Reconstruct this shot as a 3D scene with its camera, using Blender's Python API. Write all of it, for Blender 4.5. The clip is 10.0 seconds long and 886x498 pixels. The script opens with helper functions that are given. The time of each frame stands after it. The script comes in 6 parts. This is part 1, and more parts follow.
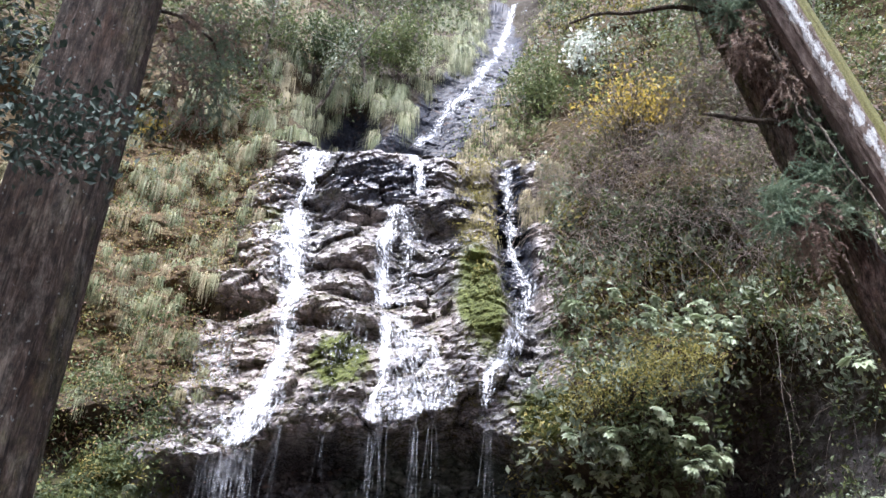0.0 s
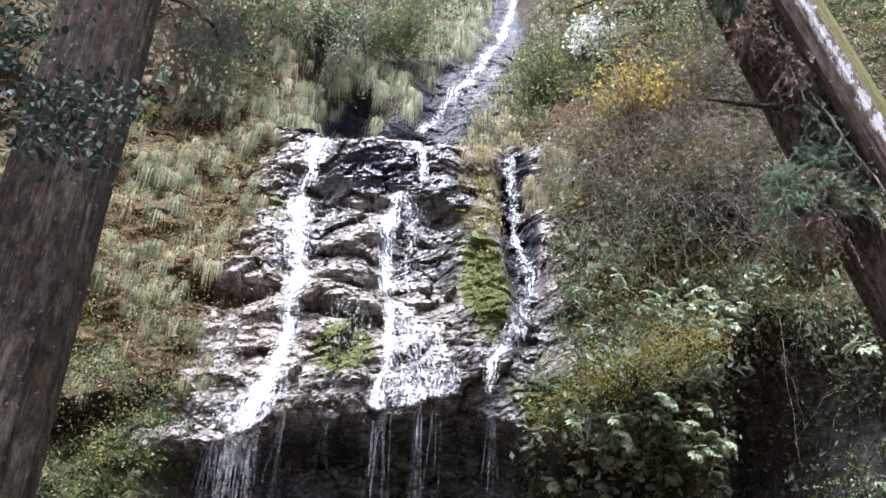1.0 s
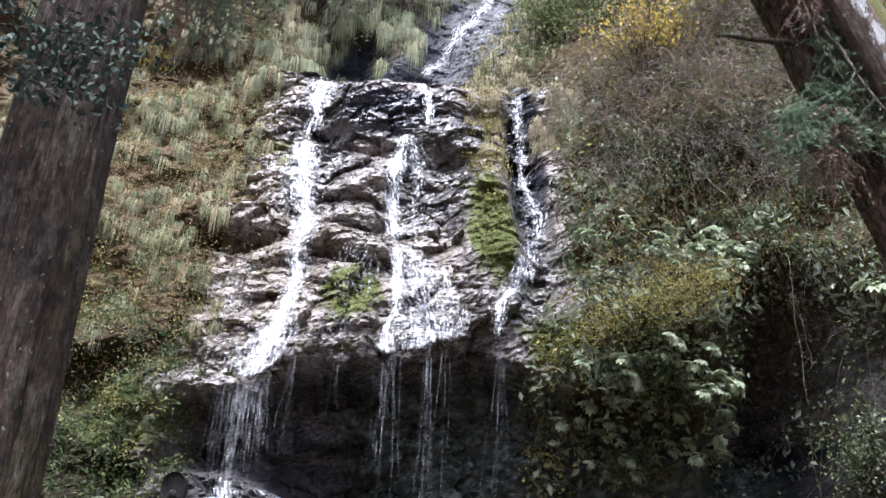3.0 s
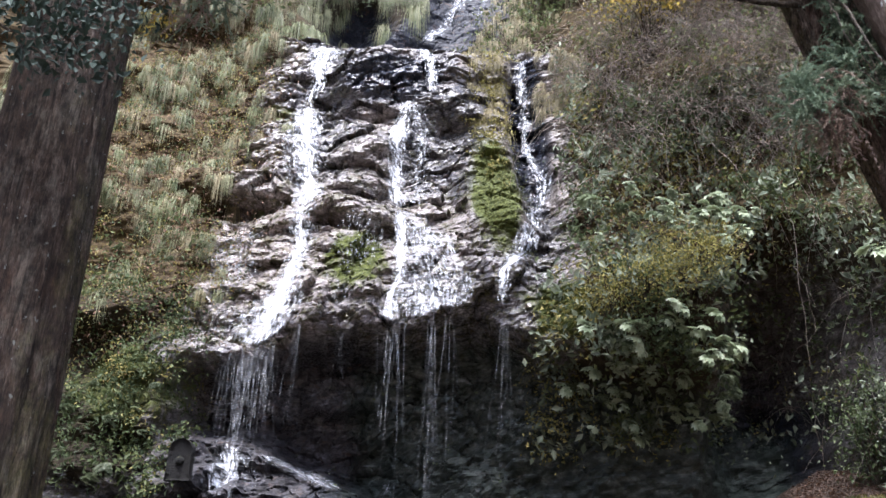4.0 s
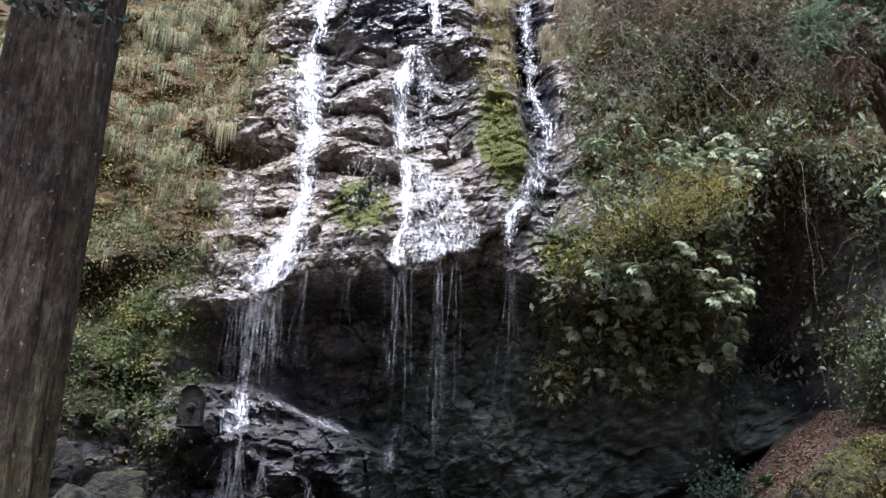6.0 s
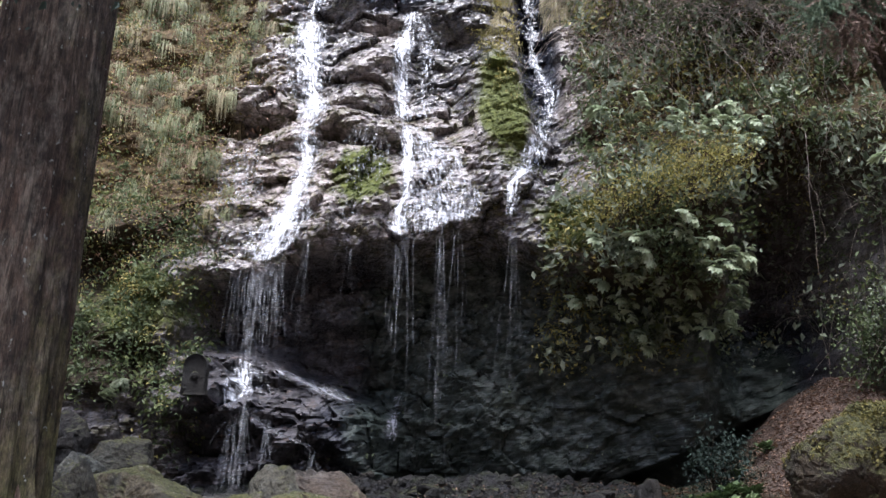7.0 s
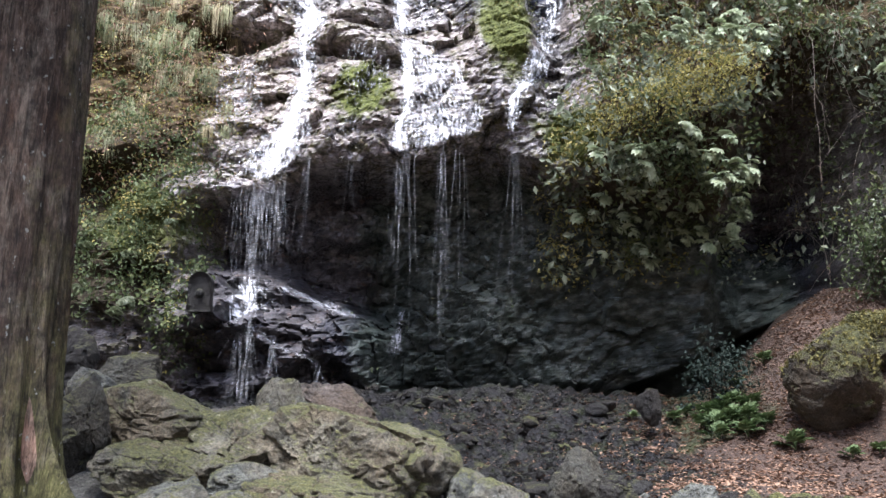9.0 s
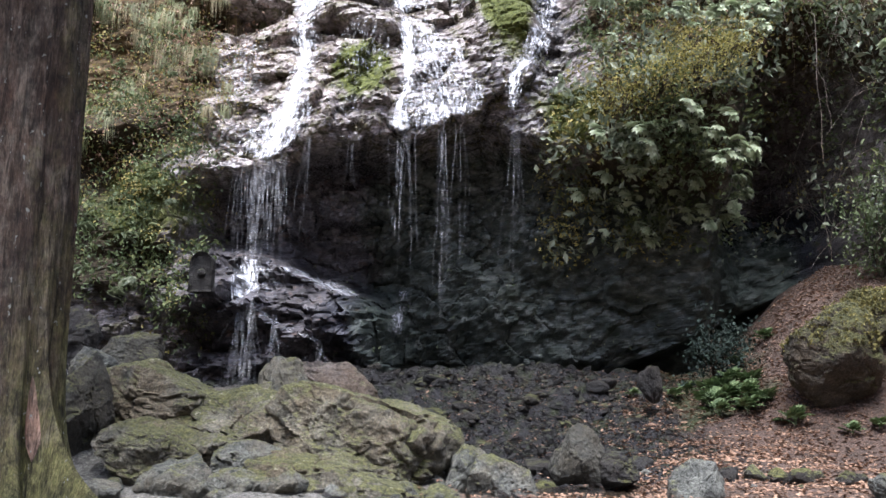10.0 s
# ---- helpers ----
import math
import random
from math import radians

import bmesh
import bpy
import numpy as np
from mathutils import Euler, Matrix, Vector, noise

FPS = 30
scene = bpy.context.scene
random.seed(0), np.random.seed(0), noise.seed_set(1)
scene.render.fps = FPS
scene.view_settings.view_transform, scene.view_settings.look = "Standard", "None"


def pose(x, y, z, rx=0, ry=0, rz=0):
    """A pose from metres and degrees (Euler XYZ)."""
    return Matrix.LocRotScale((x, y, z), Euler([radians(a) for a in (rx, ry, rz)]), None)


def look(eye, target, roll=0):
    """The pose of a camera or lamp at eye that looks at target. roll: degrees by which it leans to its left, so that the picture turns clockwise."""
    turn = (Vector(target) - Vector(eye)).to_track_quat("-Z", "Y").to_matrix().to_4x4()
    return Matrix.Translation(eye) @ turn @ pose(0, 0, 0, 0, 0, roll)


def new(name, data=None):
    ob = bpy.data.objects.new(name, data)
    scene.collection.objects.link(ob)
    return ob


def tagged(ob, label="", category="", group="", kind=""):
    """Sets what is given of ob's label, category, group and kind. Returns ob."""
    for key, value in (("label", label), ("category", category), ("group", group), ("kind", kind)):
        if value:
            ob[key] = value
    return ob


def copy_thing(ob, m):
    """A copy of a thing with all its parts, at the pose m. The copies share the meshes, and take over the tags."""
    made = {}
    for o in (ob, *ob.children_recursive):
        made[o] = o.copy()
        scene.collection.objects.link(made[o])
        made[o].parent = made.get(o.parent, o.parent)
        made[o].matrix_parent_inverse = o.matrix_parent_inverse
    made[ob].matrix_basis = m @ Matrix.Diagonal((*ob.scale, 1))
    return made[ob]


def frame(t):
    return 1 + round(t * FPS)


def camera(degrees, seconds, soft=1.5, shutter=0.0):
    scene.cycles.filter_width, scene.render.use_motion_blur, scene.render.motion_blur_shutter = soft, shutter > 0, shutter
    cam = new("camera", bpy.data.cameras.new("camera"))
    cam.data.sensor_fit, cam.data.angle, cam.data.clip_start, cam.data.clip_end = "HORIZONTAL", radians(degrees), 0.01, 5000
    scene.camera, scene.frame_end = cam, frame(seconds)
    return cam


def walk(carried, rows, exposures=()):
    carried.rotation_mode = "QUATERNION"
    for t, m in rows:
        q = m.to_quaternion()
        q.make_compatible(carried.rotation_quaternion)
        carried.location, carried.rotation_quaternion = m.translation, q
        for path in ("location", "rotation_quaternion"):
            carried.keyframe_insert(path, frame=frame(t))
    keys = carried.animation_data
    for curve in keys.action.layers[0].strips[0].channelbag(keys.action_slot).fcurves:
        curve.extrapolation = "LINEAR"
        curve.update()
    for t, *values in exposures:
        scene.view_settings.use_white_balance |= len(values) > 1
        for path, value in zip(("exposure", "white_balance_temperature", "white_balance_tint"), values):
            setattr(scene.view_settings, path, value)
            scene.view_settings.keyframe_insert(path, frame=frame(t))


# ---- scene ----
cam = camera(53.33, 10.0, soft=1.5)
# seconds, upward tilt, turn to the right, lean (degrees), place (metres)
ROWS = [
    (0.0, 27.89, 1.04, 3.27, 0.008, -0.191, 1.710),
    (0.5, 27.56, 0.98, 3.27, 0.003, -0.179, 1.713),
    (1.0, 27.03, 0.87, 3.20, -0.002, -0.162, 1.718),
    (1.5, 26.24, 0.80, 3.02, -0.007, -0.149, 1.720),
    (2.0, 25.35, 0.73, 2.88, -0.014, -0.134, 1.715),
    (2.5, 24.42, 0.67, 2.75, -0.020, -0.115, 1.708),
    (4.0, 21.31, 0.45, 2.40, -0.021, -0.087, 1.702),
    (4.5, 20.28, 0.39, 2.27, -0.028, -0.065, 1.697),
    (5.0, 19.37, 0.32, 2.11, -0.033, -0.050, 1.692),
    (5.5, 18.63, 0.26, 1.97, -0.035, -0.036, 1.685),
    (7.0, 15.89, 0.14, 1.67, -0.031, -0.019, 1.674),
    (7.5, 14.52, 0.14, 1.52, -0.026, -0.011, 1.660),
    (8.0, 13.12, 0.14, 1.35, -0.023, -0.007, 1.647),
    (8.5, 11.73, 0.12, 1.24, -0.018, -0.003, 1.634),
    (9.0, 10.59, 0.08, 1.06, -0.010, 0.001, 1.624),
    (9.5, 9.78, 0.03, 0.90, -0.004, 0.003, 1.612),
    (10.0, 9.30, 0.00, 0.80, 0.000, 0.000, 1.600),
]


def held(tilt, turn, lean, x, y, z):
    return pose(x, y, z) @ pose(0, 0, 0, 0, 0, -turn) @ pose(0, 0, 0, 90 + tilt) @ pose(0, 0, 0, 0, 0, lean)


walk(cam, [(r[0], held(*r[1:])) for r in ROWS],
     [(t, e, 6030 - 120 * (1 - t / 12), 15) for t, e in ((0.0, 1.84), (2.5, 1.71), (4.0, 1.62), (5.5, 1.50), (7.0, 1.38), (7.5, 1.36), (8.0, 1.58), (9.0, 1.86), (9.5, 1.86), (10.0, 1.74))])

# ---- light ----
SUN_EL, SUN_AZ = 70.0, 188.0   # degrees; azimuth clockwise from +y
world = bpy.data.worlds.new("sky")
world.use_nodes = True
scene.world = world
wn = world.node_tree
sky = wn.nodes.new("ShaderNodeTexSky")
sky.sky_type = "NISHITA"
sky.sun_disc = False
sky.sun_elevation = radians(SUN_EL)
sky.sun_rotation = radians(SUN_AZ)
sky.dust_density = 3.0
wn.links.new(sky.outputs[0], wn.nodes["Background"].inputs[0])
wn.nodes["Background"].inputs[1].default_value = 0.15
sun = new("sun", bpy.data.lights.new("sun", "SUN"))
sun.data.energy, sun.data.angle, sun.data.color = 3.8, radians(34), (1.0, 0.98, 0.95)
sd = Vector((math.sin(radians(SUN_AZ)) * math.cos(radians(SUN_EL)),
             math.cos(radians(SUN_AZ)) * math.cos(radians(SUN_EL)), math.sin(radians(SUN_EL))))
sun.matrix_world = look((0, -20, 60), Vector((0, -20, 60)) - sd)


# ---- materials ----
class Nodes:
    """A small writer for node materials, with places in world metres."""

    def __init__(self, name):
        self.mat = bpy.data.materials.new(name)
        self.mat.use_nodes = True
        self.t = self.mat.node_tree
        self.bsdf = self.t.nodes["Principled BSDF"]
        self.geo = self.t.nodes.new("ShaderNodeNewGeometry")
        self.pos = self.geo.outputs["Position"]

    def put(self, sock, v):
        if hasattr(v, "is_linked"):
            self.t.links.new(v, sock)
        elif hasattr(v, "__len__") and len(v) == 3 and sock.type == "RGBA":
            sock.default_value = (*v, 1)
        else:
            sock.default_value = v

    def node(self, kind, **sets):
        n = self.t.nodes.new(kind)
        for k, v in sets.items():
            self.put(n.inputs[k], v)
        return n

    def scaled(self, s, vec=None):
        n = self.t.nodes.new("ShaderNodeVectorMath")
        n.operation = "MULTIPLY"
        self.put(n.inputs[0], vec or self.pos)
        n.inputs[1].default_value = s if hasattr(s, "__len__") else (s, s, s)
        return n.outputs[0]

    def noise(self, s, detail=4.0, rough=0.55, vec=None, warp=0.0):
        n = self.node("ShaderNodeTexNoise", Vector=self.scaled(s, vec), Scale=1.0, Detail=detail, Roughness=rough, Distortion=warp)
        return n.outputs[0]

    def cells(self, s, feature="F1", vec=None):
        n = self.t.nodes.new("ShaderNodeTexVoronoi")
        n.feature = feature
        self.put(n.inputs["Vector"], self.scaled(s, vec))
        n.inputs["Scale"].default_value = 1.0
        return n.outputs["Distance"]

    def ramp(self, fac, *stops):
        n = self.t.nodes.new("ShaderNodeValToRGB")
        self.put(n.inputs[0], fac)
        el = n.color_ramp.elements
        while len(el) < len(stops):
            el.new(0.5)
        for e, (p, c) in zip(el, stops):
            e.position = p
            e.color = (*c, 1) if hasattr(c, "__len__") else (c, c, c, 1)
        return n.outputs[0]

    def mix(self, fac, a, b, kind="MIX"):
        n = self.t.nodes.new("ShaderNodeMix")
        n.data_type, n.blend_type = "RGBA", kind
        for i, v in ((0, fac), (6, a), (7, b)):
            if hasattr(v, "__len__") and not hasattr(v, "is_linked") and len(v) == 3:
                v = (*v, 1)
            self.put(n.inputs[i], v)
        return n.outputs[2]

    def math(self, op, a, b=0.0):
        n = self.t.nodes.new("ShaderNodeMath")
        n.operation = op
        self.put(n.inputs[0], a)
        self.put(n.inputs[1], b)
        return n.outputs[0]

    def attr(self, name):
        n = self.t.nodes.new("ShaderNodeAttribute")
        n.attribute_name = name
        return n.outputs["Fac"]

    def bump(self, height, strength, dist):
        n = self.node("ShaderNodeBump", Height=height, Strength=strength, Distance=dist)
        self.put(self.bsdf.inputs["Normal"], n.outputs[0])

    def done(self, color, rough=0.8, spec=0.5):
        self.put(self.bsdf.inputs["Base Color"], color)
        self.put(self.bsdf.inputs["Roughness"], rough)
        self.put(self.bsdf.inputs["Specular IOR Level"], spec)
        return self.mat


def cliff_material():
    n = Nodes("wet_cliff")
    grain = n.noise((2.6, 2.6, 5.0), 9, 0.66)
    big = n.noise(0.55, 5)
    fine = n.noise(20.0, 6, 0.75)
    chips = n.cells((10.0, 10.0, 19.0))
    wet = n.attr("wet")
    dry_c = n.ramp(grain, (0.30, (0.11, 0.088, 0.078)), (0.46, (0.35, 0.298, 0.276)), (0.62, (0.64, 0.575, 0.548)))
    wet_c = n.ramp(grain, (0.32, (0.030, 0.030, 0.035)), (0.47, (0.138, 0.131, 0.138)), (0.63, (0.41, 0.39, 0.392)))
    # slate-dark rock, also used as shade painted below the brow and in the cave
    wet_c = n.mix(n.attr("slate_shade"), wet_c, n.ramp(grain, (0.30, (0.010, 0.012, 0.018)), (0.55, (0.024, 0.028, 0.041)), (0.75, (0.065, 0.071, 0.092))))
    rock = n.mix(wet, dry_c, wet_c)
    rock = n.mix(n.math("MULTIPLY", n.ramp(big, (0.42, 0.0), (0.68, 0.5)), n.math("SUBTRACT", 1.0, wet)), rock, (0.12, 0.10, 0.085))
    debris = n.math("MULTIPLY", n.ramp(n.noise(5.5, 8, 0.75), (0.51, 0.0), (0.58, 0.85)), n.math("SUBTRACT", 1.0, n.attr("slate_shade")))
    rock = n.mix(debris, rock, n.ramp(fine, (0.38, (0.030, 0.027, 0.009)), (0.62, (0.14, 0.125, 0.042))))
    rock = n.mix(0.9, rock, n.ramp(n.noise((13.0, 13.0, 26.0), 8, 0.82), (0.38, 0.18), (0.50, 0.95), (0.66, 1.5)), "MULTIPLY")
    rock = n.mix(n.math("MULTIPLY", n.ramp(n.noise((2.2, 2.2, 3.4), 8, 0.74), (0.53, 0.0), (0.58, 0.8)), n.math("SUBTRACT", 1.0, n.attr("slate_shade"))), rock, n.ramp(fine, (0.36, (0.020, 0.021, 0.007)), (0.62, (0.105, 0.098, 0.034))))
    rock = n.mix(n.ramp(n.noise((3.6, 3.6, 7.0), 6, 0.7), (0.57, 0.0), (0.64, 0.55)), rock, (0.12, 0.074, 0.050))
    crack = n.ramp(n.cells((2.3, 2.3, 4.6), "DISTANCE_TO_EDGE"), (0.0, 0.22), (0.05, 1.0))
    rock = n.mix(0.8, rock, crack, "MULTIPLY")
    moss_c = n.ramp(n.noise(16.0, 6, 0.7), (0.3, (0.020, 0.028, 0.006)), (0.52, (0.074, 0.090, 0.017)), (0.75, (0.18, 0.19, 0.042)))
    soil_c = n.ramp(n.noise(8.0, 7, 0.75), (0.3, (0.018, 0.012, 0.007)), (0.5, (0.070, 0.050, 0.024)), (0.72, (0.19, 0.142, 0.070)))
    # wet darkens the soil; on the right bank this paints in leaf shade
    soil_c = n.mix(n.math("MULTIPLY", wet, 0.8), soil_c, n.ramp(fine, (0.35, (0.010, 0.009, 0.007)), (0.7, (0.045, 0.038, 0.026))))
    patch = n.noise(2.8, 7, 0.72)

    def masked(attr, k=1.1):
        v = n.math("ADD", n.math("MULTIPLY", n.attr(attr), k), n.math("SUBTRACT", patch, 0.72))
        return n.ramp(v, (0.30, 0.0), (0.50, 1.0))
    moss, soil = masked("moss", 0.85), masked("soil")
    c = n.mix(soil, rock, soil_c)
    c = n.mix(moss, c, moss_c)
    # greenish algae film whose dark tone also stands in for shade below the brow
    film = n.ramp(n.math("ADD", n.math("MULTIPLY", n.attr("algae_shade"), 0.8), n.math("SUBTRACT", n.noise(1.1, 6, 0.65), 0.6)), (0.30, 0.0), (0.60, 0.85))
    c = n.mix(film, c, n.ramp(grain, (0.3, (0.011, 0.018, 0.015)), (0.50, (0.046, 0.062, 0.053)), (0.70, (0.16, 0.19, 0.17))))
    dull = n.math("ADD", moss, soil)
    rough = n.mix(n.attr("gloss"), n.ramp(fine, (0.35, 0.45), (0.65, 0.8)), n.ramp(fine, (0.35, 0.08), (0.65, 0.32)))
    rough = n.mix(dull, rough, (0.9, 0.9, 0.9))
    h = n.math("ADD", n.math("MULTIPLY", grain, 0.6), n.math("MULTIPLY", fine, 0.20))
    h = n.math("ADD", h, n.math("MULTIPLY", chips, 0.12))
    n.bump(h, 1.0, 0.045)
    return n.done(c, rough, n.mix(n.attr("gloss"), (0.22, 0.22, 0.22), (0.52, 0.52, 0.52)))


def litter_material():
    n = Nodes("litter_ground")
    a = n.noise(1.2, 5)
    b = n.noise(28.0, 6, 0.75)
    v = n.cells(16.0)
    c = n.ramp(b, (0.3, (0.018, 0.012, 0.009)), (0.5, (0.062, 0.040, 0.030)), (0.7, (0.19, 0.13, 0.10)))
    c = n.mix(n.ramp(v, (0.1, 0.7), (0.5, 0.0)), c, (0.15, 0.092, 0.062))
    c = n.mix(n.ramp(n.noise(2.6, 6, 0.7), (0.45, 0.0), (0.62, 0.7)), c, (0.030, 0.022, 0.016))
    wetdark = n.attr("wet")
    grit = n.cells(34.0)
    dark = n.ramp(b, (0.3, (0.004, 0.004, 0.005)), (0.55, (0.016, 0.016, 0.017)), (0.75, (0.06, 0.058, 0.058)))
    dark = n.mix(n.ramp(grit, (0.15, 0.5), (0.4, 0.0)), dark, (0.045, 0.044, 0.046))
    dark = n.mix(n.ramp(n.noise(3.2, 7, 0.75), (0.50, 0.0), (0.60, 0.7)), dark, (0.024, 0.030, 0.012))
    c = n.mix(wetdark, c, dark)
    stony = n.ramp(b, (0.3, (0.030, 0.030, 0.026)), (0.5, (0.10, 0.10, 0.088)), (0.7, (0.24, 0.235, 0.21)))
    c = n.mix(n.attr("stony"), c, stony)
    green = n.ramp(n.math("ADD", n.math("MULTIPLY", n.attr("moss"), 0.9), n.math("SUBTRACT", a, 0.6)), (0.3, 0.0), (0.55, 0.85))
    c = n.mix(green, c, n.ramp(b, (0.3, (0.012, 0.018, 0.008)), (0.7, (0.060, 0.072, 0.026))))
    n.bump(n.math("ADD", b, v), 0.9, 0.05)
    return n.done(c, n.mix(wetdark, (0.85, 0.85, 0.85), n.ramp(n.noise(7.0, 6, 0.7), (0.42, 0.12), (0.58, 0.75))), n.mix(wetdark, (0.4, 0.4, 0.4), (0.26, 0.26, 0.26)))


def stone_material(name, dark, light, moss_amount, wet=0.0):
    n = Nodes(name)
    g = n.noise((3.0, 3.0, 4.5), 9, 0.66)
    f = n.noise(30.0, 6, 0.75)
    c = n.ramp(g, (0.34, dark), (0.52, tuple((a + b) / 2 for a, b in zip(dark, light))), (0.68, light))
    c = n.mix(n.ramp(n.noise(0.9, 7, 0.68), (0.47, 0.0), (0.58, 0.75)), c, tuple(0.55 * v * k for v, k in zip(light, (1.15, 0.98, 0.78))))
    up = n.t.nodes.new("ShaderNodeSeparateXYZ")
    n.put(up.inputs[0], n.geo.outputs["Normal"])
    m = n.math("ADD", n.math("MULTIPLY", up.outputs[2], 0.30), n.math("MULTIPLY", n.noise(1.25, 9, 0.68), 1.15))
    m = n.ramp(m, (1.02 - moss_amount, 0.0), (1.13 - moss_amount, 0.92))
    c = n.mix(m, c, n.ramp(n.noise(19.0, 6, 0.75), (0.3, (0.020, 0.024, 0.006)), (0.5, (0.075, 0.080, 0.022)), (0.7, (0.165, 0.160, 0.052))))
    lichen = n.ramp(n.noise(11.0, 5, 0.62), (0.64, 0.0), (0.68, 0.55 if not wet else 0.1))
    c = n.mix(lichen, c, tuple(min(0.62, 1.7 * v) for v in light))
    c = n.mix(0.75, c, n.ramp(f, (0.38, 0.2), (0.58, 1.15)), "MULTIPLY")
    crack = n.ramp(n.cells((2.4, 2.4, 3.6), "DISTANCE_TO_EDGE"), (0.0, 0.35), (0.035, 1.0))
    c = n.mix(n.ramp(n.noise(1.9, 3), (0.45, 0.0), (0.6, 0.8)), c, crack, "MULTIPLY")
    n.bump(n.math("ADD", n.math("MULTIPLY", g, 0.8), n.math("ADD", n.math("MULTIPLY", f, 0.35), n.math("MULTIPLY", m, 0.15))), 1.0, 0.12)
    return n.done(c, 0.85 - 0.5 * wet, 0.5 - 0.3 * wet)


def bark_material(name, dark, mid, light, moss):
    n = Nodes(name)
    s = n.noise((10.0, 10.0, 1.7), 8, 0.74, warp=0.7)
    f = n.noise((48.0, 48.0, 15.0), 6, 0.8)
    p = n.noise((1.5, 1.5, 0.9), 6, 0.65)
    c = n.ramp(s, (0.34, dark), (0.5, mid), (0.68, light))
    c = n.mix(n.ramp(f, (0.40, 0.0), (0.70, 0.7)), c, mid)
    # weathered grey patches and rusty ones
    c = n.mix(n.ramp(n.noise((3.2, 3.2, 1.5), 7, 0.72), (0.50, 0.0), (0.62, 0.75)), c, tuple(v * k for v, k in zip(light, (0.80, 0.86, 0.84))))
    c = n.mix(n.ramp(n.noise((2.1, 2.1, 0.6), 6, 0.7), (0.52, 0.0), (0.66, 0.6)), c, tuple(v * k for v, k in zip(mid, (1.15, 0.85, 0.72))))
    m = n.ramp(n.math("ADD", n.math("MULTIPLY", n.noise((2.4, 2.4, 1.6), 7, 0.72), 0.8), n.math("MULTIPLY", n.attr("moss"), 0.62)), (0.56, 0.0), (0.80, 0.8))
    c = n.mix(m, c, n.ramp(f, (0.3, (0.042, 0.047, 0.014)), (0.5, (0.125, 0.130, 0.044)), (0.7, (0.24, 0.24, 0.095))))
    fissure = n.ramp(n.noise((17.0, 17.0, 2.0), 4, 0.65, warp=1.2), (0.36, 0.15), (0.47, 1.0))
    c = n.mix(0.75, c, fissure, "MULTIPLY")
    fibre = n.ramp(n.noise((70.0, 70.0, 7.0), 6, 0.8, warp=0.5), (0.36, 0.3), (0.58, 1.3))
    c = n.mix(0.7, c, fibre, "MULTIPLY")
    mottle = n.ramp(n.noise((7.0, 7.0, 4.0), 8, 0.76), (0.36, 0.25), (0.62, 1.65))
    c = n.mix(0.95, c, mottle, "MULTIPLY")
    spots = n.ramp(n.noise((15.0, 15.0, 10.0), 4, 0.6), (0.66, 0.0), (0.70, 0.85))
    c = n.mix(spots, c, (0.38, 0.41, 0.38))
    n.bump(n.math("ADD", n.math("ADD", s, n.math("MULTIPLY", fissure, 0.6)), n.math("ADD", n.math("MULTIPLY", f, 0.6), n.math("MULTIPLY", fibre, 0.45))), 1.0, 0.10)
    return n.done(c, 0.9, 0.25)


def leaf_material(name, dark, mid, light, gloss=0.5, through_light=0.25):
    n = Nodes(name)
    r = n.geo.outputs["Random Per Island"]
    c = n.ramp(r, (0.0, dark), (0.5, mid), (1.0, light))
    c = n.mix(n.ramp(n.noise(9.0, 3), (0.4, 0.0), (0.7, 0.5)), c, mid)
    c = n.mix(n.ramp(n.noise(1.7, 3), (0.38, 0.55), (0.5, 0.0)), c, dark)
    c = n.mix(n.ramp(n.noise(1.3, 3), (0.52, 0.0), (0.66, 0.6)), c, light)
    m = n.done(c, gloss, 0.4)
    tr = n.node("ShaderNodeBsdfTranslucent", Color=c)
    mixer = n.node("ShaderNodeMixShader", Fac=through_light)
    n.t.links.new(n.bsdf.outputs[0], mixer.inputs[1])
    n.t.links.new(tr.outputs[0], mixer.inputs[2])
    n.t.links.new(mixer.outputs[0], n.t.nodes["Material Output"].inputs[0])
    return m


def water_material(name, lo, hi, top, along=1.6, across=26.0):
    """White running water: streaks along the flow, clear between them."""
    n = Nodes(name)
    uv = n.t.nodes.new("ShaderNodeUVMap")
    a = n.noise((across, along, 1.0), 5, 0.65, vec=uv.outputs[0], warp=0.6)
    b = n.noise((across * 0.30, along * 3.6, 1.0), 6, 0.7, vec=uv.outputs[0])
    s = n.math("ADD", n.math("MULTIPLY", a, 0.6), n.math("MULTIPLY", b, 0.4))
    s = n.math("SUBTRACT", n.math("MULTIPLY", s, 3.2), 1.1)
    d = n.math("ADD", s, n.math("SUBTRACT", n.attr("dense"), 0.5))
    alpha = n.math("MULTIPLY", n.ramp(d, (lo, 0.0), (hi, 1.0)), top)
    n.put(n.bsdf.inputs["Alpha"], alpha)
    # broken water scatters light much the same whichever way it runs
    soft = n.t.nodes.new("ShaderNodeVectorMath")
    soft.operation = "MULTIPLY_ADD"
    n.put(soft.inputs[0], n.geo.outputs["Normal"])
    soft.inputs[1].default_value = (0.45, 0.45, 0.45)
    soft.inputs[2].default_value = (0.0, -0.25, 0.5)
    unit = n.t.nodes.new("ShaderNodeVectorMath")
    unit.operation = "NORMALIZE"
    n.put(unit.inputs[0], soft.outputs[0])
    n.put(n.bsdf.inputs["Normal"], unit.outputs[0])
    return n.done((0.86, 0.90, 0.97), 0.4, 0.5)


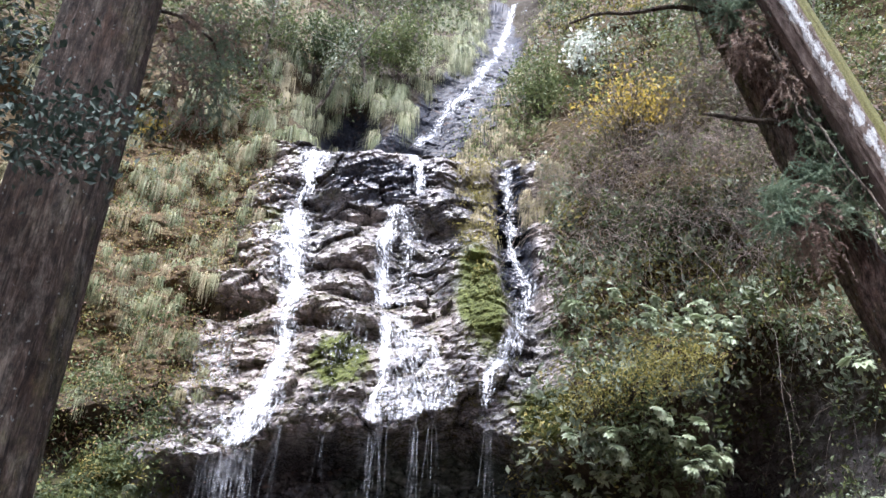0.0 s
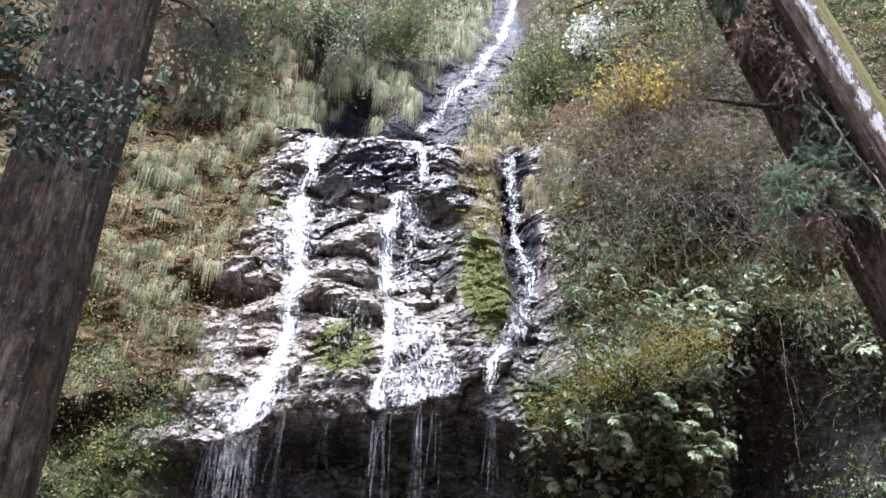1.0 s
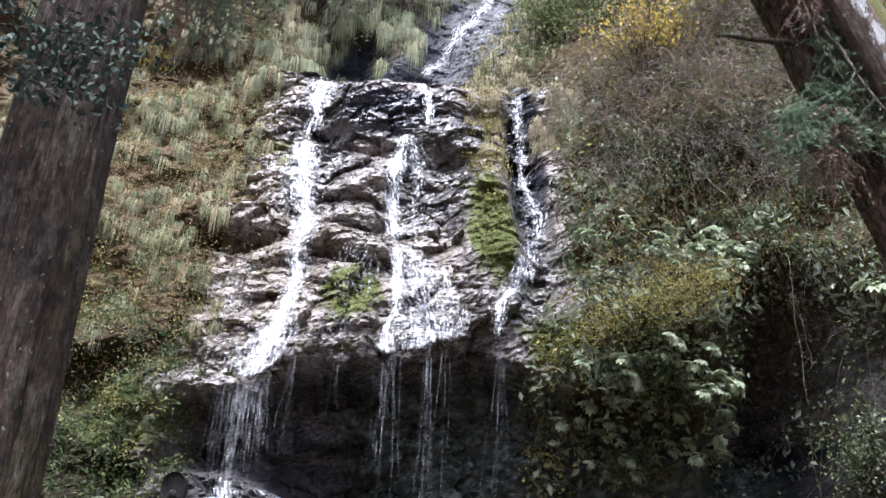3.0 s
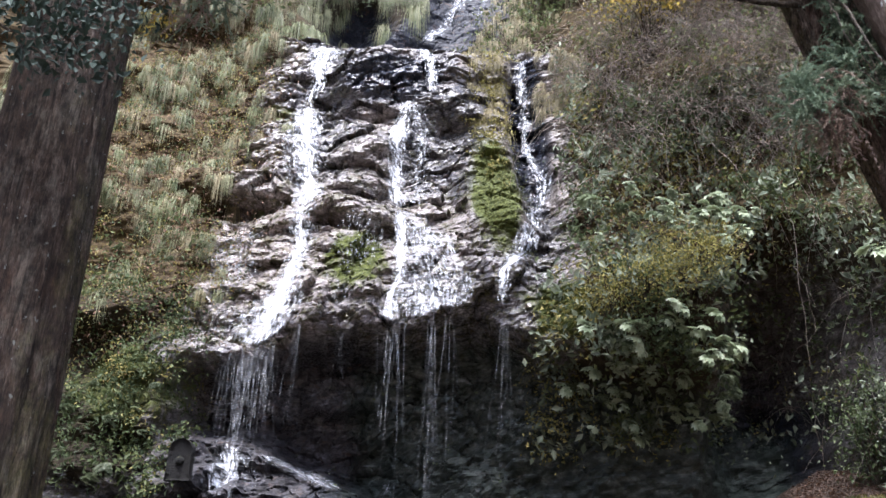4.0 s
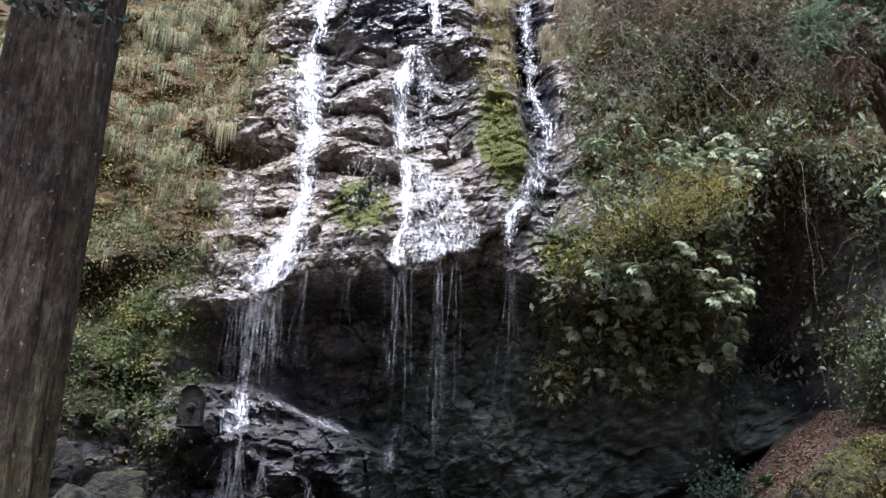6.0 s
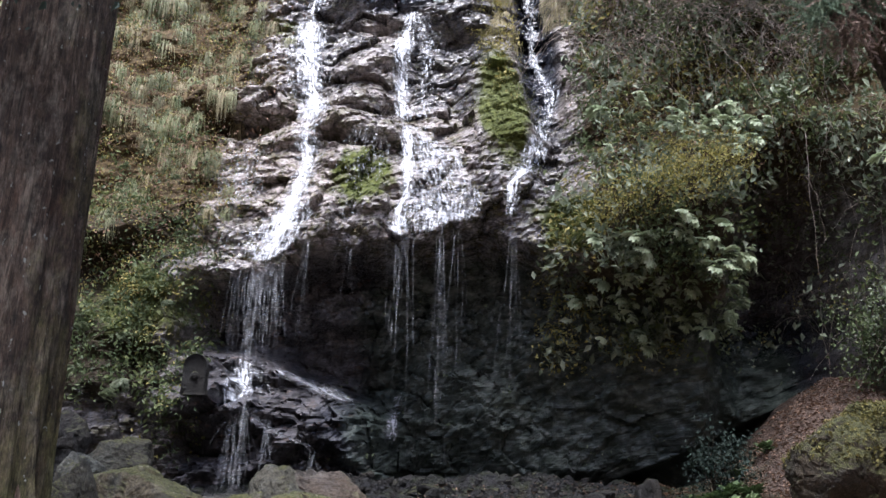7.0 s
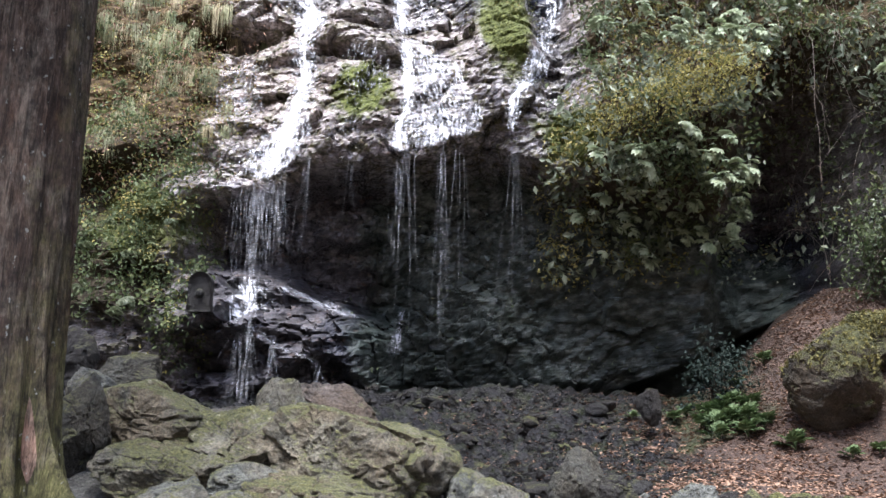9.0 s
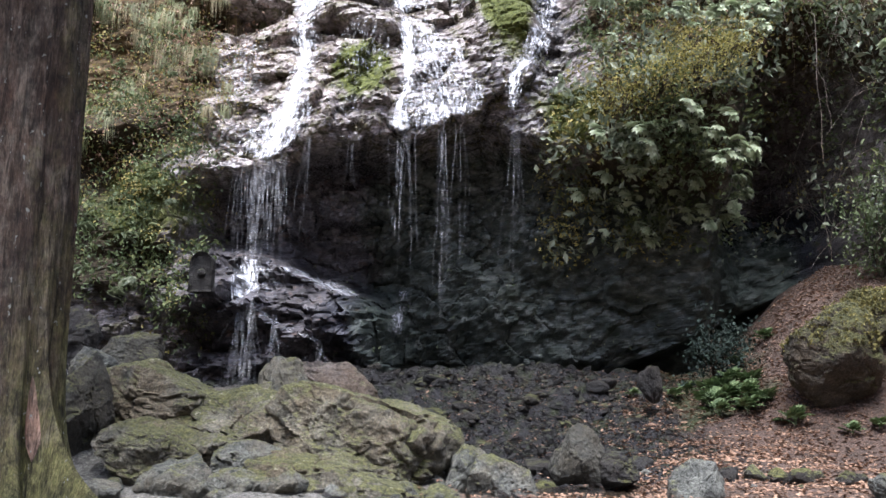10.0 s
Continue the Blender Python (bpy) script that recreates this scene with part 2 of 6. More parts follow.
CLIFF = cliff_material()
LITTER = litter_material()
STONE = stone_material("mossy_stone", (0.026, 0.026, 0.020), (0.235, 0.222, 0.17), 0.36)
STONE_GREY = stone_material("grey_stone", (0.030, 0.033, 0.029), (0.185, 0.195, 0.172), 0.25)
STONE_MOSS = stone_material("deep_moss_stone", (0.028, 0.025, 0.018), (0.115, 0.100, 0.072), 0.42)
STONE_DARK = stone_material("dark_stone", (0.014, 0.015, 0.012), (0.080, 0.082, 0.066), 0.27)
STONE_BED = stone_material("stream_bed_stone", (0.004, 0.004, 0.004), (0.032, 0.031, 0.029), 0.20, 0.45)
STONE_BROWN = stone_material("brown_wet_stone", (0.012, 0.010, 0.008), (0.19, 0.165, 0.145), 0.20, 0.5)
BARK = bark_material("cedar_bark", (0.018, 0.013, 0.009), (0.080, 0.055, 0.041), (0.25, 0.205, 0.172), 0.3)
BARK_RED = bark_material("red_cedar_bark", (0.055, 0.036, 0.029), (0.19, 0.128, 0.102), (0.38, 0.29, 0.245), 0.3)
TWIG = bark_material("twig_bark", (0.035, 0.026, 0.018), (0.10, 0.078, 0.058), (0.20, 0.165, 0.13), 0.0)
BRUSH = bark_material("dry_twigs", (0.27, 0.21, 0.18), (0.51, 0.42, 0.37), (0.70, 0.61, 0.555), 0.0)
VINE = bark_material("vine_bark", (0.15, 0.125, 0.10), (0.34, 0.295, 0.25), (0.52, 0.46, 0.41), 0.0)
WATER = water_material("running_water", 0.44, 1.00, 0.90, 4.0, 24.0)
VEIL = water_material("thin_water", 0.42, 1.15, 0.68, 5.5, 20.0)
SPRAY = water_material("falling_water", 0.15, 1.3, 0.16, 1.2, 3.0)
CURTAIN = water_material("falling_veil", 0.45, 1.20, 0.20, 0.9, 26.0)


# ---- shapes ----
def hash01(ix, iy, iz, seed):
    h = (ix * 374761393 + iy * 668265263 + iz * 2147483647 + seed * 1274126177) & 0xFFFFFFFF
    h = ((h ^ (h >> 13)) * 1274126177) & 0xFFFFFFFF
    h = ((h ^ (h >> 16)) * 2246822519) & 0xFFFFFFFF
    return ((h ^ (h >> 15)) & 0xFFFFFF) / float(0xFFFFFF)


def grain(x, y, z, seed=0):
    """Smooth value noise, 0 to 1."""
    x, y, z = np.broadcast_arrays(np.asarray(x, float), y, z)
    fx, fy, fz = np.floor(x), np.floor(y), np.floor(z)
    ix, iy, iz = fx.astype(np.int64), fy.astype(np.int64), fz.astype(np.int64)
    u, v, w = x - fx, y - fy, z - fz
    u, v, w = (a * a * a * (a * (a * 6 - 15) + 10) for a in (u, v, w))
    out = 0.0
    for dx in (0, 1):
        for dy in (0, 1):
            for dz in (0, 1):
                out = out + hash01(ix + dx, iy + dy, iz + dz, seed) * (u if dx else 1 - u) * (v if dy else 1 - v) * (w if dz else 1 - w)
    return out


def fbm(x, y, z, octaves=4, seed=0, gain=0.5):
    out, amp, tot = 0.0, 1.0, 0.0
    for o in range(octaves):
        out = out + amp * (grain(x, y, z, seed + o) - 0.5)
        tot += amp
        amp *= gain
        x, y, z = x * 2.03 + 17.1, y * 2.03 + 3.7, z * 2.03 + 9.2
    return out / tot * 2


def cells(x, y, z, seed=0):
    """Nearest cell's random value, and how far the border with the next is: for broken rock."""
    x, y, z = np.broadcast_arrays(np.asarray(x, float), y, z)
    ix, iy, iz = (np.floor(a).astype(np.int64) for a in (x, y, z))
    d1 = np.full(x.shape, 9.0)
    d2 = np.full(x.shape, 9.0)
    val = np.zeros(x.shape)
    tx = np.zeros(x.shape)
    tz = np.zeros(x.shape)
    for dx in (-1, 0, 1):
        for dy in (-1, 0, 1):
            for dz in (-1, 0, 1):
                jx, jy, jz = ix + dx, iy + dy, iz + dz
                px, py, pz = (j + hash01(jx, jy, jz, seed + k) for k, j in enumerate((jx, jy, jz)))
                d = np.sqrt((px - x) ** 2 + (py - y) ** 2 + (pz - z) ** 2)
                near = d < d1
                d2 = np.where(near, d1, np.minimum(d2, d))
                val = np.where(near, hash01(jx, jy, jz, seed + 7), val)
                tx = np.where(near, (x - px) * (hash01(jx, jy, jz, seed + 8) - 0.5), tx)
                tz = np.where(near, (z - pz) * (hash01(jx, jy, jz, seed + 9) - 0.5), tz)
                d1 = np.where(near, d, d1)
    return val, d2 - d1, tx + tz


def ease(a, b, x):
    t = np.clip((np.asarray(x, float) - a) / (b - a), 0, 1)
    return t * t * (3 - 2 * t)


def hump(x, z, cx, cz, rx, rz, tilt=0.0):
    """A soft oval patch, 1 in its middle and 0 outside; tilt turns it, in degrees, rising to the right."""
    c, s = math.cos(radians(tilt)), math.sin(radians(tilt))
    dx, dz = x - cx, z - cz
    a, b = (dx * c + dz * s) / rx, (-dx * s + dz * c) / rz
    return np.exp(-(a * a + b * b) ** 2)


def mesh_of(name, verts, faces, mats, attrs=None, uvs=None, smooth=False, slots=None):
    """A mesh from arrays; faces all with the same number of corners."""
    me = bpy.data.meshes.new(name)
    verts, faces = np.asarray(verts, np.float32), np.asarray(faces, np.int32)
    k = faces.shape[1]
    me.vertices.add(len(verts))
    me.vertices.foreach_set("co", verts.ravel())
    me.loops.add(faces.size)
    me.loops.foreach_set("vertex_index", faces.ravel())
    me.polygons.add(len(faces))
    me.polygons.foreach_set("loop_start", np.arange(0, faces.size, k, dtype=np.int32))
    me.polygons.foreach_set("use_smooth", np.full(len(faces), smooth))
    for m in mats if isinstance(mats, (list, tuple)) else [mats]:
        me.materials.append(m)
    if slots is not None:
        me.polygons.foreach_set("material_index", np.asarray(slots, np.int32))
    for key, val in (attrs or {}).items():
        me.attributes.new(key, "FLOAT", "POINT").data.foreach_set("value", np.asarray(val, np.float32).ravel())
    if uvs is not None:
        lay = me.uv_layers.new(name="UVMap")
        lay.data.foreach_set("uv", np.asarray(uvs, np.float32)[faces.ravel()].ravel())
    me.update(calc_edges=True)
    return me


def grid_faces(rows, cols):
    i = np.arange(rows - 1)[:, None] * cols + np.arange(cols - 1)[None, :]
    i = i.ravel()
    return np.stack([i, i + 1, i + cols + 1, i + cols], 1)


def thing(name, label, category, group="", at=(0, 0, 0), turn=0.0):
    ob = new(name)
    ob.matrix_basis = pose(*at, 0, 0, turn)
    return tagged(ob, label, category, group)


def part(name, me, parent, label="", kind=""):
    ob = new(name, me)
    ob.parent = parent
    return tagged(ob, label, kind=kind)


# ---- the lie of the land ----
LIP_X = [-14, -7, -5.5, -4.4, -3.7, -2.93, -1.17, -0.33, 0.15, 0.88, 1.62, 2.46, 3.3, 5, 8, 14]
LIP_Z = [5.0, 5.6, 6.25, 6.15, 6.45, 6.95, 7.05, 7.25, 7.5, 7.65, 7.3, 6.9, 6.6, 6.2, 6.0, 6.0]
BED_Z = [17.5, 19.3, 20.5, 22.8, 24.2, 27.1, 30.2, 33.8, 40]
BED_X = [-1.3, -0.5, 0.2, 1.1, 1.8, 2.8, 3.35, 4.0, 5.0]
FACE_Z = [-3, 6, 8, 10, 12, 14, 16, 17.0, 17.6, 20, 24, 28, 34, 48]
FACE_Y = [18.0, 18.2, 18.7, 19.5, 20.6, 21.6, 22.3, 22.7, 24.4, 25.6, 27.2, 29.5, 33.5, 43.0]
BANK_Z = [-3, 2, 6, 12, 18, 26, 36, 48]
BANK_Y = [16.0, 17.2, 18.4, 20.6, 23.4, 27.4, 33.0, 41.0]


def cliff_y(x, z, rough=True):
    """How far the cliff stands from the origin, along y, at x and height z."""
    x, z = np.broadcast_arrays(np.asarray(x, float), np.asarray(z, float))
    face = np.interp(z, FACE_Z, FACE_Y)
    bank = np.interp(z, BANK_Z, BANK_Y)
    left = ease(-3.8, -8.5, x)
    y = face * (1 - left) + (bank - 0.22 * np.maximum(-x - 6, 0)) * left
    # the upper gully narrows between the hillsides
    gl = ease(-3.0, -5.5, x) * ease(16.5, 19, z)
    y -= gl * 1.2
    right = ease(2.6, 6.5, x)
    y = y * (1 - right) + (bank - 0.9 - 0.42 * np.maximum(x - 4.5, 0)) * right
    # the slope that the upper fall runs down, leaning to the right
    bed = np.interp(z, BED_Z, BED_X)
    y += ease(17.2, 18.5, z) * 0.8 * np.exp(-((x - bed - 0.2) / 1.6) ** 2)
    y += 1.3 * hump(x, z, -3.1, 19.5, 1.0, 1.9, -10)
    # steps and bosses of the face
    y -= 0.55 * ease(13.6, 14.3, z) * (1 - ease(16.4, 17.4, z)) * ease(-3.4, -2.6, x) * (1 - ease(0.3, 1.6, x))
    y += 0.45 * hump(x, z, -1.9, 14.3, 1.6, 0.45, 0)
    y -= 0.5 * hump(x, z, -1.9, 12.2, 0.9, 1.5, -38)
    y -= 0.45 * hump(x, z, -3.9, 12.1, 0.8, 0.8, -30)
    y -= 0.5 * hump(x, z, -1.9, 10.3, 1.3, 0.45, -10)
    y += 0.5 * hump(x, z, -1.8, 9.75, 1.3, 0.16, -10)
    y -= 0.55 * hump(x, z, -5.0, 11.0, 1.5, 0.55, -12)
    y += 0.9 * hump(x, z, -5.0, 10.35, 1.1, 0.32, 3)
    y += 0.5 * hump(x, z, -0.9, 12.3, 0.4, 0.9, 0)
    y -= 0.5 * hump(x, z, 1.3, 11.2, 0.9, 2.6, 4)
    y += 0.6 * hump(x, z, 2.4, 12.5, 0.5, 5.0, 3)
    y -= 0.3 * hump(x, z, -0.1, 8.8, 1.5, 1.5, 0)
    # the hollow under the brow
    lip = np.interp(x, LIP_X, LIP_Z) + 0.22 * fbm(x * 1.3, 0.0, 4.0, 3, 71)
    span = ease(-5.5, -4.7, x + 0.25 * fbm(0.0, 1.0, z * 0.9, 3, 73)) * (1 - ease(5.2, 6.6, x))
    under = ease(0.05, -0.55, z - lip) * span
    depth = 1.6 + 0.9 * ease(-0.5, -3.0, z - lip) + 0.5 * ease(-3.5, -1.0, x)
    y += under * depth
    # slab and broken rock below the main strand
    zf = z + 0.40 * np.maximum(x + 4.0, 0) - 0.12 * np.maximum(-5.0 - x, 0)
    zf = zf + 0.45 * fbm(x * 0.9, 0.0, z * 0.5, 4, 45)
    foot = np.interp(zf, [-3, 1.4, 2.9, 3.3, 4.3, 5.2], [17.3, 17.7, 18.0, 17.55, 18.4, 20.6]) + 0.15 * np.minimum(x + 5.0, 0)
    w = ease(-9.5, -7.0, x) * (1 - ease(-1.8, -0.4, x)) * ease(5.2, 4.4, zf)
    y = y * (1 - w) + np.minimum(y, foot) * w
    y -= 0.5 * hump(x, z, -6.0, 4.0, 1.4, 1.6, 20)
    # the great smooth boulder face and the black slot under it
    y -= 1.25 * hump(x, z, 3.2, 4.3, 2.9, 2.15, 14)
    slot = 1.95 + 0.04 * np.maximum(x - 1, 0) + 0.42 * np.maximum(x - 3.6, 0)
    y += 1.5 * ease(0.0, -0.35, z - slot) * ease(0.2, 1.2, x) * (1 - ease(7.8, 8.6, x))
    # mossy lumps of rock on the near bank
    y -= 0.6 * hump(x, z, -5.9, 6.0, 0.8, 0.55, 12) + 0.35 * hump(x, z, -5.8, 4.9, 0.75, 0.5, 8) + 0.6 * hump(x, z, -7.2, 7.2, 0.9, 0.5, 0)
    # knobs and hollows of the boulder face
    y += 0.55 * hump(x, z, 3.2, 4.3, 3.3, 2.5, 14) * fbm(x * 0.9, 1.0, z * 1.2, 4, 47, 0.6)
    # the cave and the overgrown brow above it
    y += 4.4 * hump(x, z, 7.2, 5.0, 1.25, 3.9, -8) * ease(0.5, 1.5, z)
    y -= 1.1 * hump(x, z, 4.6, 8.1, 2.2, 1.4, 12)
    y -= 1.6 * ease(8.2, 9.6, x) * ease(11.0, 7.0, z)
    if rough:
        banks = np.maximum(left, right)
        rocky = np.clip(1.0 - 0.75 * banks, 0.2, 1) * (1 - 0.5 * ease(20, 28, z))
        smooth = 1 - 0.5 * hump(x, z, 3.2, 4.3, 3.0, 2.3, 14)
        k = rocky * smooth * (1 + 0.9 * w) * (1 - 0.6 * ease(17.6, 19.0, z))
        warp = 0.55 * fbm(x * 0.7, y * 0.4, z * 0.7, 3, 11)
        warp2 = 0.35 * fbm(x * 2.1, y, z * 2.1, 3, 12)
        # beds that stand out at their lower edge and step back below
        for scale, amp, seed in ((0.62, 0.30, 61), (1.9, 0.10, 62)):
            w = 1.4 * fbm(x * scale * 0.7, 0.3, z * scale * 0.7, 4, seed)
            u = z * scale + w - 0.22 * scale * x
            f = u - np.floor(u)
            on = np.clip(1.6 * grain(x * scale * 0.8 + 5, np.floor(u) * 3.7, 0.5, seed + 3) - 0.35, 0, 1)
            y += k * on * amp * (np.where(f < 0.12, 1 - f / 0.12, (f - 0.12) / 0.88) - 0.5)
        big, gap, lean = cells((x + 0.35 * z) * 0.8 + warp, y * 0.5, (z - 0.15 * x) * 1.25 + warp, 21)
        small, gap2, lean2 = cells((x + 0.3 * z) * 2.6 + warp2, y * 1.6, (z - 0.2 * x) * 4.2 + warp2, 31)
        tiny, gap3, lean3 = cells(x * 6.0 + warp2 * 2, y * 3.0, z * 9.0 + warp2 * 2, 36)
        y += k * (0.26 * (big - 0.5) + 0.65 * lean + 0.10 * np.exp(-gap * 40))
        y += k * (0.06 * (small - 0.5) + 0.17 * lean2 + 0.02 * np.exp(-gap2 * 30))
        y += np.maximum(k, 0.3) * (0.03 * (tiny - 0.5) + 0.08 * lean3)
        y += 0.5 * fbm(x * 0.45, 0.0, z * 0.45, 3, 41) + 0.05 * fbm(x * 4, y * 3, z * 5, 3, 51, 0.6)
        y += 0.75 * banks * fbm(x * 0.7, 0.0, z * 1.0, 4, 43)
    return y


def ground_z(x, y, rough=True):
    """Height of the ground at x, y."""
    x, y = np.broadcast_arrays(np.asarray(x, float), np.asarray(y, float))
    z = 0.062 * np.clip(y, -20, 14) + 0.26 * np.clip(y - 14, 0, 4.5)
    # the bank under the trees
    edge = 3.8 + 0.20 * (y - 13.0) + 0.35 * fbm(x * 0.5, y * 0.5, 2.0, 3, 64)
    d = x - edge
    z += (0.6 * ease(0, 3.7, d) + 0.4 * np.clip(d / 3.9, 0, 1)) * 2.5 * ease(11.8, 17.0, y) + 0.25 * np.maximum(x - 9.0, 0) * ease(6, 16, y)
    z += 0.3 * np.maximum(-x - 6.5, 0) * ease(4, 12, y)
    # the mound that the boulders lie on
    z += 0.85 * ease(-0.6, -2.4, x) * ease(9.6, 12.0, y) * (1 - ease(13.2, 14.8, y))
    # the channel of the stream, leaving past the rocks
    z -= 0.35 * np.exp(-((x - 1.2 - 0.10 * (16 - y)) / 1.3) ** 2) * ease(8.8, 10.6, y) * (1 - ease(15, 18, y))
    # unseen hillsides added behind, to close the valley and hold off low sky light
    r = np.hypot(x, np.minimum(y, 0) * 1.2)
    z += 0.75 * np.maximum(r - 22, 0)
    if rough:
        near = 1 - ease(25, 60, np.hypot(x, y))
        z += near * (0.16 * fbm(x * 0.7, y * 0.7, 0.0, 4, 61) + 0.05 * fbm(x * 4, y * 4, 0.0, 3, 66))
        bed = ease(11.5, 13.0, y) * (1 - ease(2.8, 4.6, x - 0.2 * (y - 13)))
        z += 0.20 * bed * fbm(x * 1.8, y * 1.8, 0.0, 5, 68, 0.6)
        val, gap, lean = cells(x * 1.6 + 0.4 * fbm(x, y, 0.0, 3, 69), y * 1.6, 0.0, 70)
        z += bed * (0.12 * (val - 0.5) + 0.22 * lean - 0.06 * np.exp(-gap * 18))
        val, gap, lean = cells(x * 5.0, y * 5.0, 0.0, 72)
        z += bed * (0.06 * (val - 0.5) + 0.10 * lean)
    return z


def axis(lo, a, b, hi, fine, coarse):
    mid = np.arange(a, b + 1e-6, fine)
    return np.concatenate([np.arange(lo, a, coarse), mid, np.arange(b + coarse, hi + 1e-6, coarse)])


# ---- cliff ----
def build_cliff():
    xs = np.concatenate([np.arange(-30, -11.5, 0.4), np.arange(-11.5, -6.5, 0.075), np.arange(-6.5, 4.0, 0.045), np.arange(4.0, 11.5, 0.075), np.arange(11.5, 30, 0.4)])
    zs = np.concatenate([np.arange(-2.5, 0.5, 0.3), np.arange(0.5, 18, 0.045), np.arange(18, 20, 0.07), np.arange(20, 32, 0.1), np.arange(32, 50, 0.4)])
    X, Z = np.meshgrid(xs, zs)
    Y = cliff_y(X, Z)
    # far sides turn back towards the valley
    Y = Y - 0.10 * np.maximum(np.abs(X) - 12, 0) ** 1.5
    lip = np.interp(X, LIP_X, LIP_Z)
    blot = fbm(X * 0.6, 0.0, Z * 0.6, 4, 81)
    moss = hump(X, Z, 1.35, 11.0, 0.8, 2.6, 4) + 0.9 * hump(X, Z, -1.85, 8.7, 1.0, 1.2, -15) + 0.8 * hump(X, Z, -4.6, 13.9, 0.9, 0.5, 0)
    moss += 0.8 * hump(X, Z, -6.2, 5.4, 1.6, 1.3, 0) + 0.6 * hump(X, Z, 1.3, 15.6, 0.6, 1.4, 0) + 0.55 * hump(X, Z, 2.2, 7.6, 1.0, 0.9, 0)
    moss += 0.6 * hump(X, Z, 3.0, 7.4, 0.8, 1.0, 0)
    moss += 0.5 * hump(X, Z, -1.6, 14.7, 1.0, 0.4, 0) + 0.5 * ease(0.3, -1.0, Z - lip) * ease(-4, -2, X)
    soil = ease(-4.6, -6.0, X + 0.9 * blot - 0.05 * (Z - 10)) * ease(2.6, 4.2, Z) + ease(2.7, 3.9, X + 0.6 * blot + 0.5 * ease(9.0, 8.0, Z)) * ease(4.2, 6.2, Z)
    away = X - np.interp(Z, BED_Z, BED_X) - 0.2
    soil += ease(17.6, 19.5, Z) * np.clip(1 - np.exp(-(away / 1.6) ** 2) * 1.4, 0, 1)
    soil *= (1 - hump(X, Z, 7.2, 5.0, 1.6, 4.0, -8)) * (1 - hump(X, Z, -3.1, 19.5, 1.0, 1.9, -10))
    wet = ease(-6.4, -4.2, X) * (1 - ease(2.6, 4.0, X)) * (0.55 + 0.45 * ease(-0.4, 0.1, blot))
    wet *= 1 - 0.6 * hump(X, Z, -3.4, 8.9, 3.4, 1.9, 0)
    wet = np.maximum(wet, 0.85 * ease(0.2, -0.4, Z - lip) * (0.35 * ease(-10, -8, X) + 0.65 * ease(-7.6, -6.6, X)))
    # cave walls forced dark, its shade set in their colour
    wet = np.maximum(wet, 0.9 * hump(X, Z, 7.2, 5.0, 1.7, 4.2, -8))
    bed = np.exp(-(away / 1.9) ** 2) * ease(17.0, 18.2, Z)
    high = 0.42 * ease(10.4, 11.6, Z + 0.9 * blot) * ease(-4.6, -3.6, X + blot) * (1 - ease(2.8, 3.8, X))
    # upper rock and channels are slate; brow and cave terms paint in shade
    slate_shade = np.clip(high + 1.4 * bed + 0.9 * hump(X, Z, 2.4, 13.5, 0.55, 4.6, 0) + 0.8 * hump(X, Z, -1.4, 15.4, 1.6, 1.1, 0) + ease(0.1, -0.4, Z - lip) * (0.9 - 0.75 * ease(-1.8, 0.2, X)) * (0.3 + 0.7 * ease(-5.6, -4.8, X + 0.5 * blot)) + 0.9 * hump(X, Z, 7.2, 5.0, 1.7, 4.2, -8) + hump(X, Z, -3.1, 19.5, 1.1, 2.0, -10), 0, 1)
    wet = np.maximum(wet, np.clip(1.7 * bed, 0, 1))
    wet = np.maximum(wet, slate_shade)
    gloss = wet * (1 - 0.9 * ease(17.4, 18.4, Z)) * (1 - 0.8 * ease(5.2, 4.6, Z))
    # soil and rock behind the right bank's leaves darkened in place of shade
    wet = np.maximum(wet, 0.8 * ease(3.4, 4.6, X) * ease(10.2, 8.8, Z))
    # darker low on the left bank
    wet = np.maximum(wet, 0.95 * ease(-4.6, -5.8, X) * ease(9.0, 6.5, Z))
    # algae under the lip, with the overhang's shade painted into it
    algae_shade = ease(0.2, -0.8, Z - lip) * (0.30 * ease(-6.2, -5.2, X) + 0.70 * ease(-2.6, -1.0, X)) * (1 - ease(7.5, 8.5, X))
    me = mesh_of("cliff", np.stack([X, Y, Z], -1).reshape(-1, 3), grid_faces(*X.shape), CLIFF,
                 {"moss": np.clip(moss, 0, 1), "soil": np.clip(soil, 0, 1), "wet": np.clip(wet, 0, 1), "gloss": np.clip(gloss, 0, 1), "slate_shade": slate_shade, "algae_shade": np.clip(algae_shade, 0, 1)})
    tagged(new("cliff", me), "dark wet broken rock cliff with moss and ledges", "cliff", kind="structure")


build_cliff()


